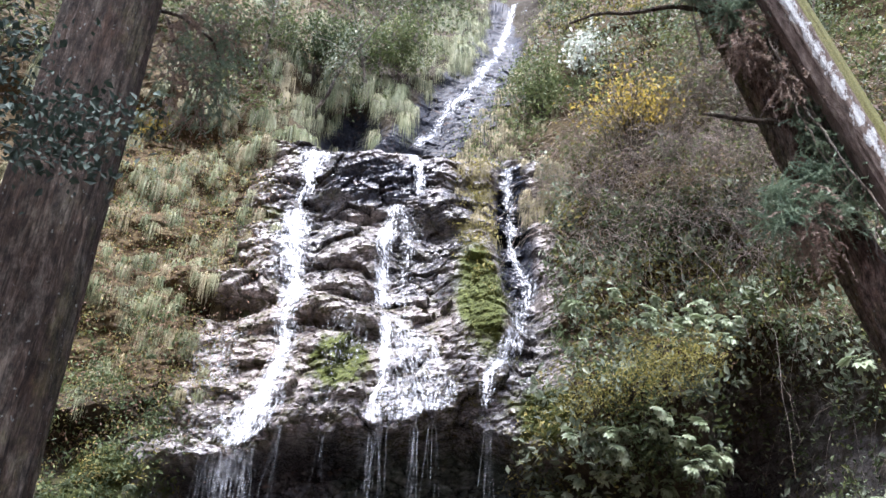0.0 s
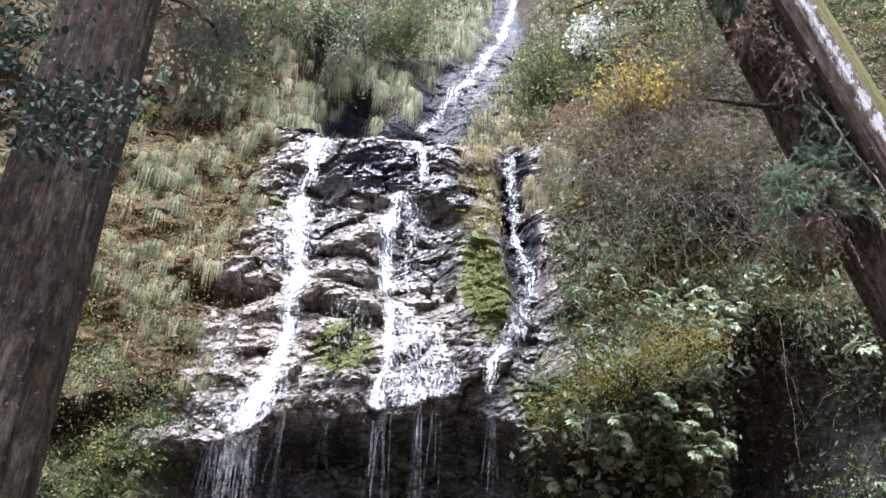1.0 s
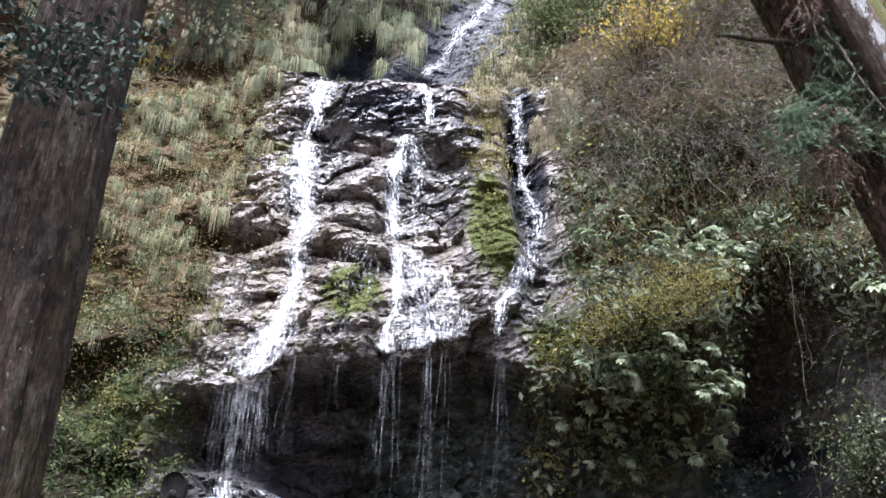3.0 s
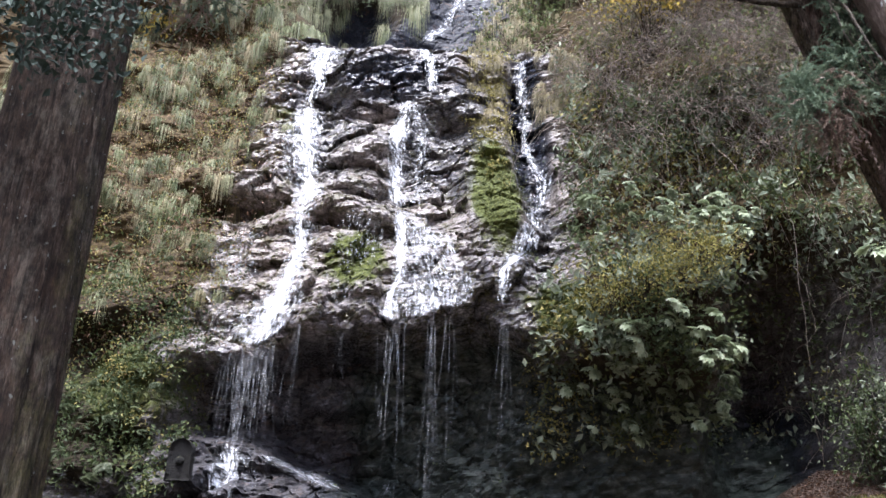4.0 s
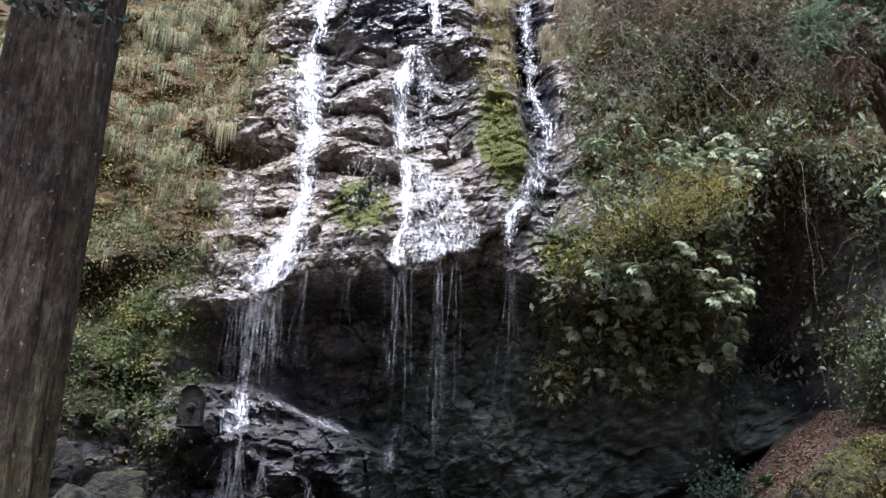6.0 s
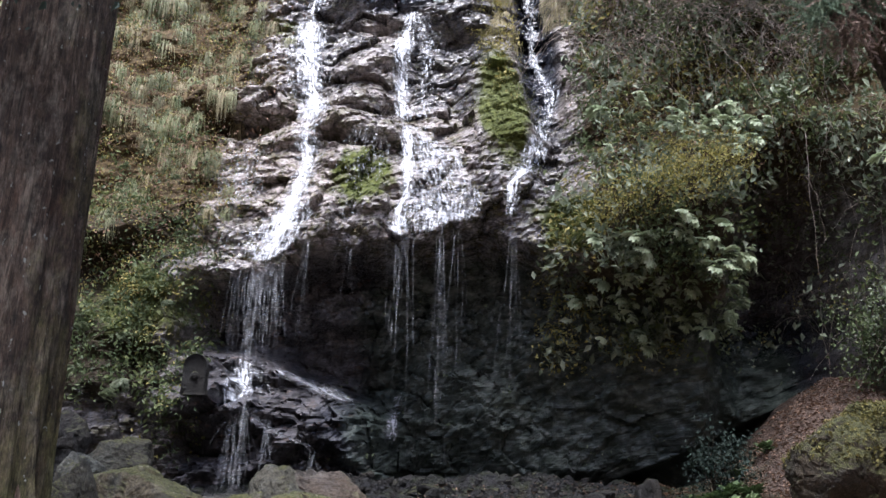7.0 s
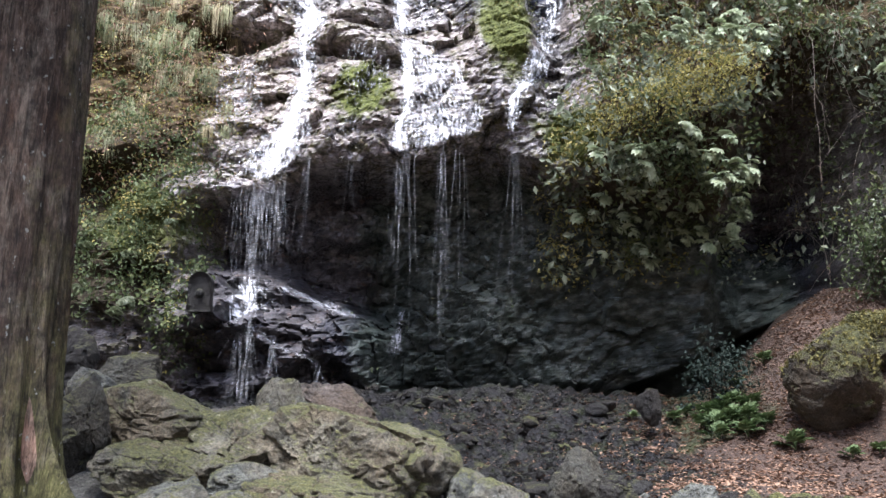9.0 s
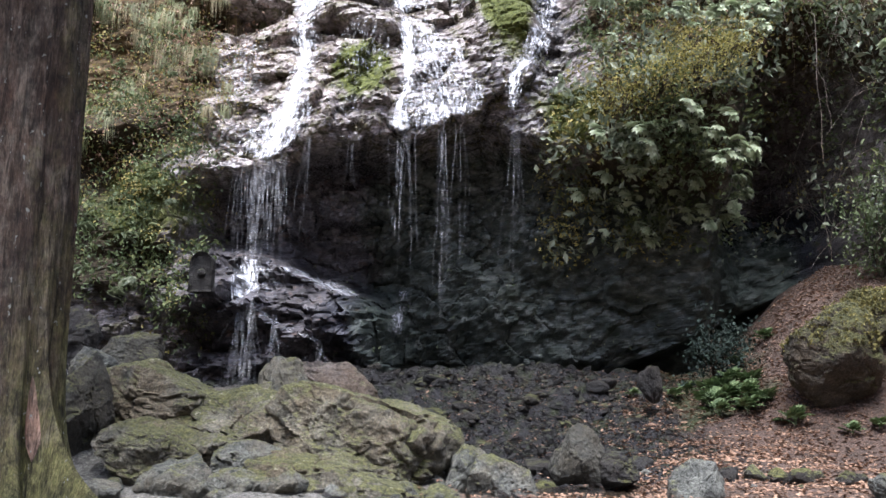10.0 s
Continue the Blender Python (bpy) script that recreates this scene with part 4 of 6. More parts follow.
def build_marker():
    """The small carved stone slab with an arched head, on the rocks."""
    bm = bmesh.new()
    w, h, d, n = 0.23, 0.54, 0.08, 12
    ring = [(-w * 1.12, 0.0), (w * 1.12, 0.0), (w, 0.12)]
    ring += [(w * math.cos(a), h + w * math.sin(a)) for a in (math.pi * i / n for i in range(n + 1))]
    ring += [(-w, 0.12)]
    front = [bm.verts.new((x, -d, z)) for x, z in ring]
    bm.faces.new(front)
    res = bmesh.ops.extrude_face_region(bm, geom=bm.faces[:])
    for v in res["geom"]:
        if isinstance(v, bmesh.types.BMVert):
            v.co.y += 2 * d
    bmesh.ops.recalc_face_normals(bm, faces=bm.faces[:])
    face = min(bm.faces, key=lambda f: f.calc_center_median().y)
    bmesh.ops.inset_region(bm, faces=[face], thickness=0.06)
    for v in face.verts:
        v.co.y += 0.05
    bmesh.ops.bevel(bm, geom=bm.edges[:], offset=0.012, segments=2, affect="EDGES")
    # a plain worn boss in the hollow
    for z, r in ((0.36, 0.11),):
        bmesh.ops.create_icosphere(bm, subdivisions=2, radius=r * 0.8, matrix=Matrix.Translation((0, -0.02, z)))
    me = bpy.data.meshes.new("stone_marker")
    bm.to_mesh(me)
    bm.free()
    me.materials.append(STONE_BED)
    ob = new("stone_marker", me)
    xs = np.array((-4.8, -4.55, -4.3))
    ob.matrix_basis = pose(-4.55, float(cliff_y(xs, np.full(3, 3.5)).min()) - 0.02, 3.42, 0, 0, -8)
    tagged(ob, "small arched stone marker, dark and mossy, on the wet rocks", "stone marker")


build_marker()


# ---- water ----
def water_sheet(name, path, widths, mat, dense=0.5, edge=0.35, label="white water running down dark rock", lift=0.035, wander=0.06, seed=0):
    """A running sheet that clings to the cliff. path: (x, z) from the top; widths at those points."""
    p = np.array(path, float)
    seg = np.r_[0, np.cumsum(np.hypot(*np.diff(p, axis=0).T))]
    s = np.arange(0, seg[-1], 0.05)
    x, z = np.interp(s, seg, p[:, 0]), np.interp(s, seg, p[:, 1])
    w = np.interp(s, seg, widths) * (1 + 0.35 * fbm(s * 1.4, seed, 0.0, 3, 500))
    x = x + wander * fbm(s * 1.1, seed + 4.0, 0.0, 3, 510) * 2
    cols = max(7, int(max(widths) / 0.05))
    u = np.linspace(-0.5, 0.5, cols)
    X = x[:, None] + u[None] * w[:, None]
    Z = np.broadcast_to(z[:, None], X.shape) + 0.0
    Y = cliff_y(X, Z)
    # water bridges hollows instead of sinking into them
    for _ in range(2):
        Yp = np.pad(Y, 1, mode="edge")
        Y = np.minimum(Y, (Yp[:-2, 1:-1] + Yp[2:, 1:-1] + Yp[1:-1, :-2] + Yp[1:-1, 2:]) / 4)
    # and falls clear where the rock steps back
    Y = np.minimum.accumulate(Y, axis=0)
    Y = Y - lift - 0.03 * fbm(X * 5, Z * 3, 0.0, 3, 520 + seed)
    D = dense + edge * (0.5 - np.abs(u[None]) * 2) + 0.25 * fbm(X * 0.9, 0.0, Z * 1.2, 3, 530 + seed)
    if p[0, 1] > 7.0:
        D = D - 1.2 * ease(0.12, -0.15, Z - np.interp(X, LIP_X, LIP_Z))
    D = D - 0.5 * (ease(0.25, 0.0, s) + ease(seg[-1] - 0.35, seg[-1], s))[:, None]
    uv = np.stack([u[None] * w[:, None] + 3.0 * seed, np.broadcast_to(s[:, None], X.shape)], -1)
    me = mesh_of(name, np.stack([X, Y, Z], -1).reshape(-1, 3), grid_faces(*X.shape), mat, {"dense": D}, uv.reshape(-1, 2), smooth=True)
    return tagged(new(name, me), label, "water", kind="structure")


def water_strands(name, mat, spans, dense=0.55, label="thin strands of falling water"):
    """Falling strands. spans: x centre, x spread, top z, bottom z, y, count, radius."""
    V, F, D, U, base = [], [], [], [], 0
    for x, sx, z1, z0, y, count, rad in spans:
        k = 26
        t = np.linspace(0, 1, k)[None]
        x0 = x + rng.normal(size=(count, 1)) * sx
        top = z1 + rng.uniform(-0.25, 0.1, (count, 1))
        end = z1 + (z0 - z1) * rng.uniform(0.45, 1.08, (count, 1))
        Z = top + (end - top) * t
        drift = rng.normal(size=(count, 1)) * 0.13
        X = x0 + drift * t + np.cumsum(rng.normal(size=(count, k)) * 0.006, 1)
        Y = y - 0.25 * np.sqrt(t) + rng.normal(size=(count, 1)) * 0.08 + 0 * X
        r = rad * rng.uniform(0.4, 1.4, (count, 1)) * (1.0 - 0.3 * t) * (0.7 + 0.6 * rng.random((count, k)))
        v, f = tubes(np.stack([X, Y, Z], -1), r, 3)
        V.append(v)
        F.append(f + base)
        base += len(v)
        D.append(np.repeat((dense - 0.25 * t * np.ones((count, 1))).reshape(-1), 3))
        U.append(np.stack([np.repeat(x0 * 9 + 0 * t, 3, 1).reshape(-1), np.repeat(Z, 3, 1).reshape(-1)], -1))
    me = mesh_of(name, np.concatenate(V), np.concatenate(F), mat, {"dense": np.concatenate(D)}, np.concatenate(U), smooth=True)
    return tagged(new(name, me), label, "water", kind="structure")


S1 = [(-3.55, 16.95), (-3.62, 16.4), (-3.68, 15.5), (-3.71, 14.4), (-3.74, 13.1), (-3.48, 12.2), (-3.38, 11.3), (-3.23, 10.4), (-3.21, 9.25), (-3.28, 8.4), (-3.43, 7.65), (-3.60, 6.95), (-3.75, 6.35)]
water_sheet("water_1", S1, [1.0, 0.85, 0.55, 0.36, 0.55, 0.65, 0.5, 0.4, 0.36, 0.34, 0.4, 0.75, 1.2], WATER, 0.50, seed=1)
water_sheet("water_2", S1[3:], [0.6, 0.95, 1.15, 1.0, 0.85, 0.7, 0.7, 0.95, 1.4, 1.9], VEIL, 0.50, seed=2)
S2 = [(-0.80, 17.0), (-0.60, 16.6), (-0.40, 16.0), (-0.31, 15.3), (-0.37, 14.6)]
water_sheet("water_3", S2, [0.5, 0.45, 0.4, 0.35, 0.4], WATER, 0.58, seed=3)
water_sheet("water_4", [(0.75, 14.62), (0.2, 14.58), (-0.4, 14.55), (-1.15, 14.5)], [0.3, 0.3, 0.3, 0.3], VEIL, 0.60, seed=4)
S2B = [(-1.05, 14.6), (-1.18, 13.8), (-1.20, 12.9), (-1.16, 12.2), (-1.10, 11.3), (-0.90, 10.6)]
water_sheet("water_5", S2B, [0.5, 0.55, 0.45, 0.4, 0.4, 0.6], WATER, 0.54, seed=5)
water_sheet("water_6", [(-0.85, 14.5), (-0.6, 13.6), (-0.55, 12.6), (-0.6, 11.4), (-0.6, 10.5)], [0.8, 0.9, 0.8, 0.7, 0.8], VEIL, 0.32, seed=6)
water_sheet("water_7", [(-0.85, 10.6), (-0.45, 9.7), (-0.25, 8.7), (-0.15, 7.9), (-0.2, 7.1)], [0.6, 1.2, 1.7, 1.9, 1.9], VEIL, 0.50, 0.2, seed=7)
water_sheet("water_8", [(-0.90, 10.4), (-0.86, 9.3), (-0.85, 8.2), (-0.92, 7.5), (-0.95, 6.95)], [0.3, 0.35, 0.3, 0.4, 0.6], WATER, 0.60, seed=8)
S3 = [(2.30, 17.6), (2.24, 16.4), (2.36, 14.9), (2.39, 13.5), (2.57, 12.6), (2.72, 11.9), (2.45, 10.8), (2.28, 9.9)]
water_sheet("water_9", S3, [0.4, 0.4, 0.3, 0.3, 0.35, 0.4, 0.5, 0.6], VEIL, 0.46, seed=9)
water_sheet("water_10", [(2.3, 10.0), (1.95, 9.1), (1.55, 8.45), (1.46, 8.0), (1.58, 7.4)], [0.6, 0.5, 0.3, 0.3, 0.3], WATER, 0.48, seed=10)
UP = [(3.6, 33.8), (2.95, 30.2), (2.42, 27.1), (1.45, 24.2), (0.8, 22.8), (0.25, 21.5), (-0.05, 20.5), (-0.8, 19.3)]
water_sheet("water_11", UP, [0.35, 0.4, 0.5, 0.65, 0.65, 0.6, 0.55, 0.5], WATER, 0.50, seed=11)
water_sheet("water_12", [(4.0, 33.0), (3.3, 29.5), (2.7, 26.5), (1.9, 23.5), (1.2, 21.5), (0.5, 19.8)], [0.5, 0.8, 1.0, 1.2, 1.3, 1.3], VEIL, 0.14, seed=12)
water_sheet("water_27", [(-1.7, 10.2), (-1.9, 9.0), (-2.0, 8.0), (-2.0, 7.1)], [0.8, 1.2, 1.4, 1.5], VEIL, 0.30, 0.1, seed=27)
water_sheet("water_28", [(-4.3, 10.3), (-4.6, 9.0), (-4.7, 7.6), (-4.8, 6.4)], [0.7, 1.0, 1.2, 1.3], VEIL, 0.28, 0.1, seed=28)
# what falls clear of the brow
water_strands("water_13", SPRAY, [(-3.84, 0.14, 6.3, 3.7, 17.85, 26, 0.0048), (-4.15, 0.14, 6.2, 3.6, 17.9, 10, 0.0034), (-3.42, 0.22, 6.5, 3.9, 17.9, 12, 0.0034),
                                  (-2.88, 0.05, 6.9, 4.6, 18.0, 7, 0.0036), (-2.05, 0.08, 6.9, 5.4, 18.1, 4, 0.0030), (-0.95, 0.14, 7.0, 3.6, 18.0, 9, 0.0038),
                                  (-0.80, 0.06, 7.0, 2.4, 18.0, 4, 0.003), (-0.03, 0.07, 7.2, 2.2, 18.1, 8, 0.0040), (0.35, 0.14, 7.2, 4.2, 18.2, 6, 0.003), (1.5, 0.07, 7.4, 3.8, 18.2, 6, 0.0036)])


def water_curtain(name, x, half, z1, z0, y, dense, label="thin veil of falling water"):
    """A faint veil of drops that hangs clear of the rock."""
    u, t = np.linspace(-1, 1, 15)[None], np.linspace(0, 1, 40)[:, None]
    X = x + half * u * (0.75 + 0.35 * t) + 0.03 * fbm(u * 2, t * 4, 0.0, 2, 540)
    Z = z1 + (z0 - z1) * t + 0 * u
    Y = y - 0.2 * np.sqrt(t) + 0.06 * u * u
    D = dense + 0.25 * (0.4 - np.abs(u) ** 2) - 0.35 * ease(0.75, 1.0, t) - 0.25 * ease(0.12, 0.0, t)
    me = mesh_of(name, np.stack([X, Y, Z], -1).reshape(-1, 3), grid_faces(*X.shape), CURTAIN, {"dense": D}, np.stack([X, Z], -1).reshape(-1, 2), smooth=True)
    return tagged(new(name, me), label, "water", kind="structure")


water_curtain("water_20", -3.86, 0.26, 6.3, 3.6, 17.8, 0.38)
water_curtain("water_21", -3.45, 0.30, 6.5, 4.6, 17.85, 0.42)
water_curtain("water_22", -0.95, 0.18, 6.95, 4.4, 17.95, 0.30)
water_curtain("water_23", -0.03, 0.13, 7.2, 2.6, 18.0, 0.32)
water_curtain("water_24", 1.5, 0.12, 7.3, 4.4, 18.1, 0.28)
water_curtain("water_25", -3.82, 0.24, 3.45, 1.5, 17.2, 0.42)
# what it does on the slab at the foot
water_sheet("water_14", [(-4.0, 4.35), (-4.02, 3.95), (-4.02, 3.55), (-4.0, 3.2)], [0.25, 0.3, 0.4, 0.5], WATER, 0.52, seed=14, lift=0.05)
water_sheet("water_26", [(-4.0, 4.5), (-3.9, 4.0), (-3.8, 3.6), (-3.7, 3.2)], [0.8, 0.9, 0.9, 0.9], VEIL, 0.34, seed=26, lift=0.05)
water_sheet("water_15", [(-3.75, 3.3), (-3.4, 3.0), (-2.9, 2.78), (-2.5, 2.6), (-2.35, 2.45)], [0.35, 0.4, 0.4, 0.35, 0.3], VEIL, 0.26, seed=15, lift=0.05)
water_sheet("water_16", [(-3.4, 4.3), (-2.9, 4.05), (-2.3, 3.8), (-1.7, 3.5)], [0.6, 0.8, 0.8, 0.6], VEIL, 0.34, seed=16, lift=0.04)
water_sheet("water_17", [(-1.0, 4.3), (-1.0, 3.6), (-1.08, 2.7)], [0.25, 0.25, 0.3], VEIL, 0.46, seed=17, lift=0.05)
water_strands("water_18", SPRAY, [(-3.98, 0.03, 3.3, 1.6, 17.25, 12, 0.0042), (-3.70, 0.04, 3.3, 1.6, 17.2, 14, 0.0045), (-3.26, 0.04, 3.0, 2.0, 17.2, 12, 0.0042), (-2.35, 0.03, 2.5, 1.8, 17.35, 12, 0.0045)])


# ---- trees ----
def trunk_mesh(name, base, top, r0, r1, mat, flare=0.0, lobes=7, seed=0, rings=120, seg=96, flute=0.05, mossy=0.0, roots=()):
    """A tapered trunk from base to top, ridged along its length and spread at its foot."""
    base, top = np.array(base, float), np.array(top, float)
    ax = top - base
    length = np.linalg.norm(ax)
    ax /= length
    s = np.cross(ax, (0, 1, 0))
    s /= np.linalg.norm(s)
    q = np.cross(s, ax)
    t = np.linspace(0, 1, rings)[:, None] ** 1.2
    a = np.linspace(0, 2 * np.pi, seg, endpoint=False)[None, :]
    h = t * length
    ca, sa = np.cos(a), np.sin(a)
    r = r0 + (r1 - r0) * t
    lob = (0.5 + 0.5 * np.cos(a * lobes + seed)) ** 1.5
    r = r * (1 + flare * np.exp(-h / 0.5) * (0.35 + lob) + 0.10 * np.exp(-h / 2.0) * lob)
    r = r * (1 + 0.06 * fbm(ca * 1.5, sa * 1.5, h * 0.3, 3, 200 + seed))
    r = r + flute * (fbm(ca * 9, sa * 9, h * 0.25, 3, 230 + seed) * 0.9 + 0.5 * fbm(ca * 22, sa * 22, h * 0.8, 2, 260 + seed))
    for turn, reach, half, tall in roots:
        da = np.abs((a - radians(turn) + np.pi) % (2 * np.pi) - np.pi)
        r = r + reach * np.exp(-h / tall) * np.exp(-(da / half) ** 2) - 0.10 * np.exp(-h / (1.6 * tall)) * np.exp(-((da - 1.9 * half) / (0.7 * half)) ** 2)
    P = base + ax * h[..., None] + s * (ca * r)[..., None] + q * (sa * r)[..., None]
    f = grid_faces(rings, seg)
    wrap = np.arange(rings - 1) * seg
    f = np.concatenate([f, np.stack([wrap + seg - 1, wrap, wrap + seg, wrap + 2 * seg - 1], 1)])
    side = np.clip(-ca if mossy < 0 else ca, 0, 1) * abs(mossy)
    moss = np.clip(0.8 * np.exp(-h / 1.3) + side + 0 * r, 0, 1)
    return mesh_of(name, P.reshape(-1, 3), f, mat, {"moss": moss}, smooth=True)


def spray_mesh(name, tips, per, size, mat, hang=-0.4):
    """Feathery conifer sprays: short needles set along hanging twigs."""
    n = len(tips) * per
    k = 9
    root = np.repeat(tips, per, 0) + rng.normal(size=(n, 3)) * 0.12
    d = random_dirs(n, hang, 0.2)
    d /= np.linalg.norm(d, axis=1, keepdims=True)
    t = np.linspace(0, 1, k)[None, :, None]
    L = size * rng.uniform(0.5, 1.3, n)[:, None, None]
    P = (root[:, None] + L * (d[:, None] * t + np.array([0, 0, -0.35]) * t * t)).reshape(-1, 3)
    P = np.repeat(P, 5, 0)
    m = len(P)
    D = np.repeat(np.repeat(d, k, 0), 5, 0) + rng.normal(size=(m, 3)) * 0.55
    V, F = leaf_arrays(P, D, random_dirs(m, 0.6, 0.4), size * 0.24 * rng.uniform(0.6, 1.3, m), 0.09)
    return mesh_of(name, V, F, mat)


def build_left_cedar():
    tree = thing("cedar_tree", "tall old cedar with grey-brown fibrous bark and mossy foot", "tree", at=(-4.3, 8.7, 0.5))
    me = trunk_mesh("trunk", (-0.03, 0, -0.4), (-0.06, 0.1, 16.5), 0.565, 0.58, BARK, 0.35, 6, 1, rings=150, seg=180, flute=0.045, mossy=-0.30,
                    roots=((206, 2.4, 0.12, 0.53), (230, 0.7, 0.16, 0.5), (258, 0.8, 0.2, 0.5), (292, 0.8, 0.2, 0.5), (330, 0.7, 0.22, 0.5), (20, 0.8, 0.2, 0.5), (70, 0.8, 0.2, 0.5), (120, 0.9, 0.2, 0.5), (160, 0.8, 0.16, 0.4)))
    trunk = part("trunk", me, tree)
    # torn bark that bares red wood: a sliver of the trunk's own surface, a little proud
    rings, seg = 150, 180
    co = np.empty(rings * seg * 3, np.float32)
    me.vertices.foreach_get("co", co)
    co = co.reshape(rings, seg, 3)
    j0, j1 = int(seg * 205 / 360), int(seg * 226 / 360)
    rows = [i for i in range(rings) if 0.40 < co[i, j0, 2] < 1.25]
    cut = co[rows][:, j0:j1].copy()
    axis_pt = np.array((-0.03, 0.0))
    rad = cut[..., :2] - axis_pt
    rad /= np.linalg.norm(rad, axis=2, keepdims=True)
    k = (np.linspace(1.0, 0.0, len(rows)) ** 0.7 * (0.75 + 0.25 * fbm(np.arange(len(rows)) * 0.4, 0.0, 0.0, 3, 77)) * np.clip(np.linspace(0.0, 4.0, len(rows)), 0, 1))[:, None]
    mid = cut[:, (j1 - j0) // 2: (j1 - j0) // 2 + 1]
    cut = mid + (cut - mid) * k[..., None]
    cut[..., :2] += rad * 0.012
    me = mesh_of("bare_wood", cut.reshape(-1, 3), grid_faces(*cut.shape[:2]), bark_material("bare_wood", (0.20, 0.13, 0.095), (0.34, 0.235, 0.185), (0.47, 0.355, 0.29), 0.2), {"moss": np.zeros(cut.shape[0] * cut.shape[1])}, smooth=True)
    part("bare_wood", me, trunk, "torn strip of bare reddish wood")


def build_leafy_bough():
    """Dark glossy leaves on a bough that crosses before the cedar."""
    ob = thing("leafy_bough", "bough of dark glossy evergreen leaves hanging before the cedar", "branch", at=(-5.4, 7.6, 7.2))
    stems = [[(-1.2, 0.3, 0.4), (0.2, 0.0, 0.15), (1.0, -0.2, 0.0), (1.75, -0.2, -0.05), (2.25, -0.2, -0.25)],
             [(0.2, 0, 0.15), (0.9, -0.1, -0.35), (1.5, -0.2, -0.75)], [(-0.6, 0.1, 0.3), (0.3, 0.2, 0.7), (1.0, 0.1, 1.0)], [(-0.4, 0.2, 0.5), (0.2, 0.1, 1.2), (0.5, 0.1, 1.7)],
             [(1.0, -0.2, 0.0), (1.6, -0.1, -0.45), (2.0, -0.2, -0.75)]]
    centres = []
    for i, s in enumerate(stems):
        part("twig", curve_tube("twig", s, 0.022, 0.006, TWIG, 6, 22, 0.06, i), ob)
        a = np.array(s, float)
        u = np.linspace(0.5, len(a) - 1, 16 if i == 0 else 9)
        centres.append(np.stack([np.interp(u, np.arange(len(a)), a[:, j]) for j in range(3)], 1))
    c = np.concatenate(centres)
    c = c[(c[:, 0] < 2.3)]
    part("leaves", leaf_cloud("leaves", c, 26, (0.22, 0.16, 0.19), 0.105, leaf_material("glossy_leaves", (0.010, 0.022, 0.015), (0.026, 0.048, 0.036), (0.058, 0.088, 0.070), 0.72, 0.1), 0.62, 0.5, 0.7), ob)


def build_right_trees():
    a, b = np.array((9.45, 12.0, 1.1)), np.array((3.75, 12.0, 17.0))
    tree = thing("cedar_tree", "leaning red-brown cedar hung with dead sprays and vines", "tree")
    stem = part("trunk", trunk_mesh("trunk", a, b, 0.53, 0.17, BARK_RED, 0.4, 5, 2, flute=0.05, mossy=0.45), tree)

    def on(z, dx=0.0, dy=-0.4):
        t = (z - a[2]) / (b[2] - a[2])
        return np.array((a[0] + (b[0] - a[0]) * t + dx, 12.0 + dy, z))
    part("branch", curve_tube("branch", [on(10.75, -0.3), (5.0, 11.7, 10.85), (4.42, 11.6, 10.83)], 0.06, 0.022, TWIG, 8, 18, 0.05, 3), tree, "bare dead stub")
    part("branch", curve_tube("branch", [on(13.15, -0.2), (4.2, 11.6, 13.2), (3.1, 11.6, 12.98), (2.2, 11.6, 12.6)], 0.06, 0.02, TWIG, 8, 24, 0.10, 4), tree, "long bare dead branch")
    part("branch", curve_tube("branch", [on(13.0, -0.2), (4.9, 11.5, 13.3), (5.3, 11.3, 13.2)], 0.045, 0.02, TWIG, 8, 18, 0.08, 5), tree)
    # live and dead sprays along the trunk
    live = np.array([on(z, dx, -0.55) for z, dx in ((10.9, 0.2), (10.7, 0.55), (10.4, 0.1), (10.2, 0.5), (10.0, 0.2), (9.7, -0.25), (9.5, 0.35), (9.3, -0.5), (9.0, -0.35), (8.9, -0.8), (9.2, -1.1), (8.8, -1.3), (10.6, 0.7), (10.1, 0.8), (12.9, -0.2), (13.3, 0.3), (12.6, 0.5), (13.4, -0.6))])
    part("spray", spray_mesh("spray", live, 60, 0.42, CEDAR, -0.3), stem, "green feathery needles")
    dead = np.array([on(z, dx, -0.5) for z, dx in ((12.9, 0.0), (12.5, 0.25), (12.2, -0.25), (12.0, 0.3), (11.7, 0.45), (11.4, 0.2), (9.3, -0.5), (8.9, -0.75), (8.6, -0.9), (11.1, 0.6))])
    part("spray", spray_mesh("spray", dead, 46, 0.50, CEDAR_DEAD, -1.0), stem, "brown dead hanging needles")
    # vines
    r = np.random.default_rng(3)
    for i in range(20):
        z1 = r.uniform(9.2, 13.0)
        p0 = on(z1, r.uniform(0.0, 0.9), -0.75)
        drop = r.uniform(1.0, 2.2)
        pts = [p0, p0 + (r.uniform(-0.2, 0.3), -0.05, -drop * 0.35), p0 + (r.uniform(0.0, 0.6), 0, -drop * 0.7), p0 + (r.uniform(0.1, 0.9), 0.05, -drop)]
        part("vine", curve_tube("vine", pts, 0.018, 0.008, VINE, 6, 26, 0.16, 20 + i), stem, "pale bare climbing vine")
    part("vine", curve_tube("vine", [(6.0, 11.2, 10.8), (6.35, 11.0, 9.6), (6.75, 10.9, 8.7), (7.1, 10.8, 8.1)], 0.022, 0.015, VINE, 7, 26, 0.08, 50), stem, "thick pale vine")
    other = thing("tree", "leaning pale-barked tree with white lichen and green moss", "tree")
    n = Nodes("lichen_bark")
    s = n.noise((9.0, 9.0, 2.0), 6, 0.7)
    f = n.noise(35.0, 4, 0.7)
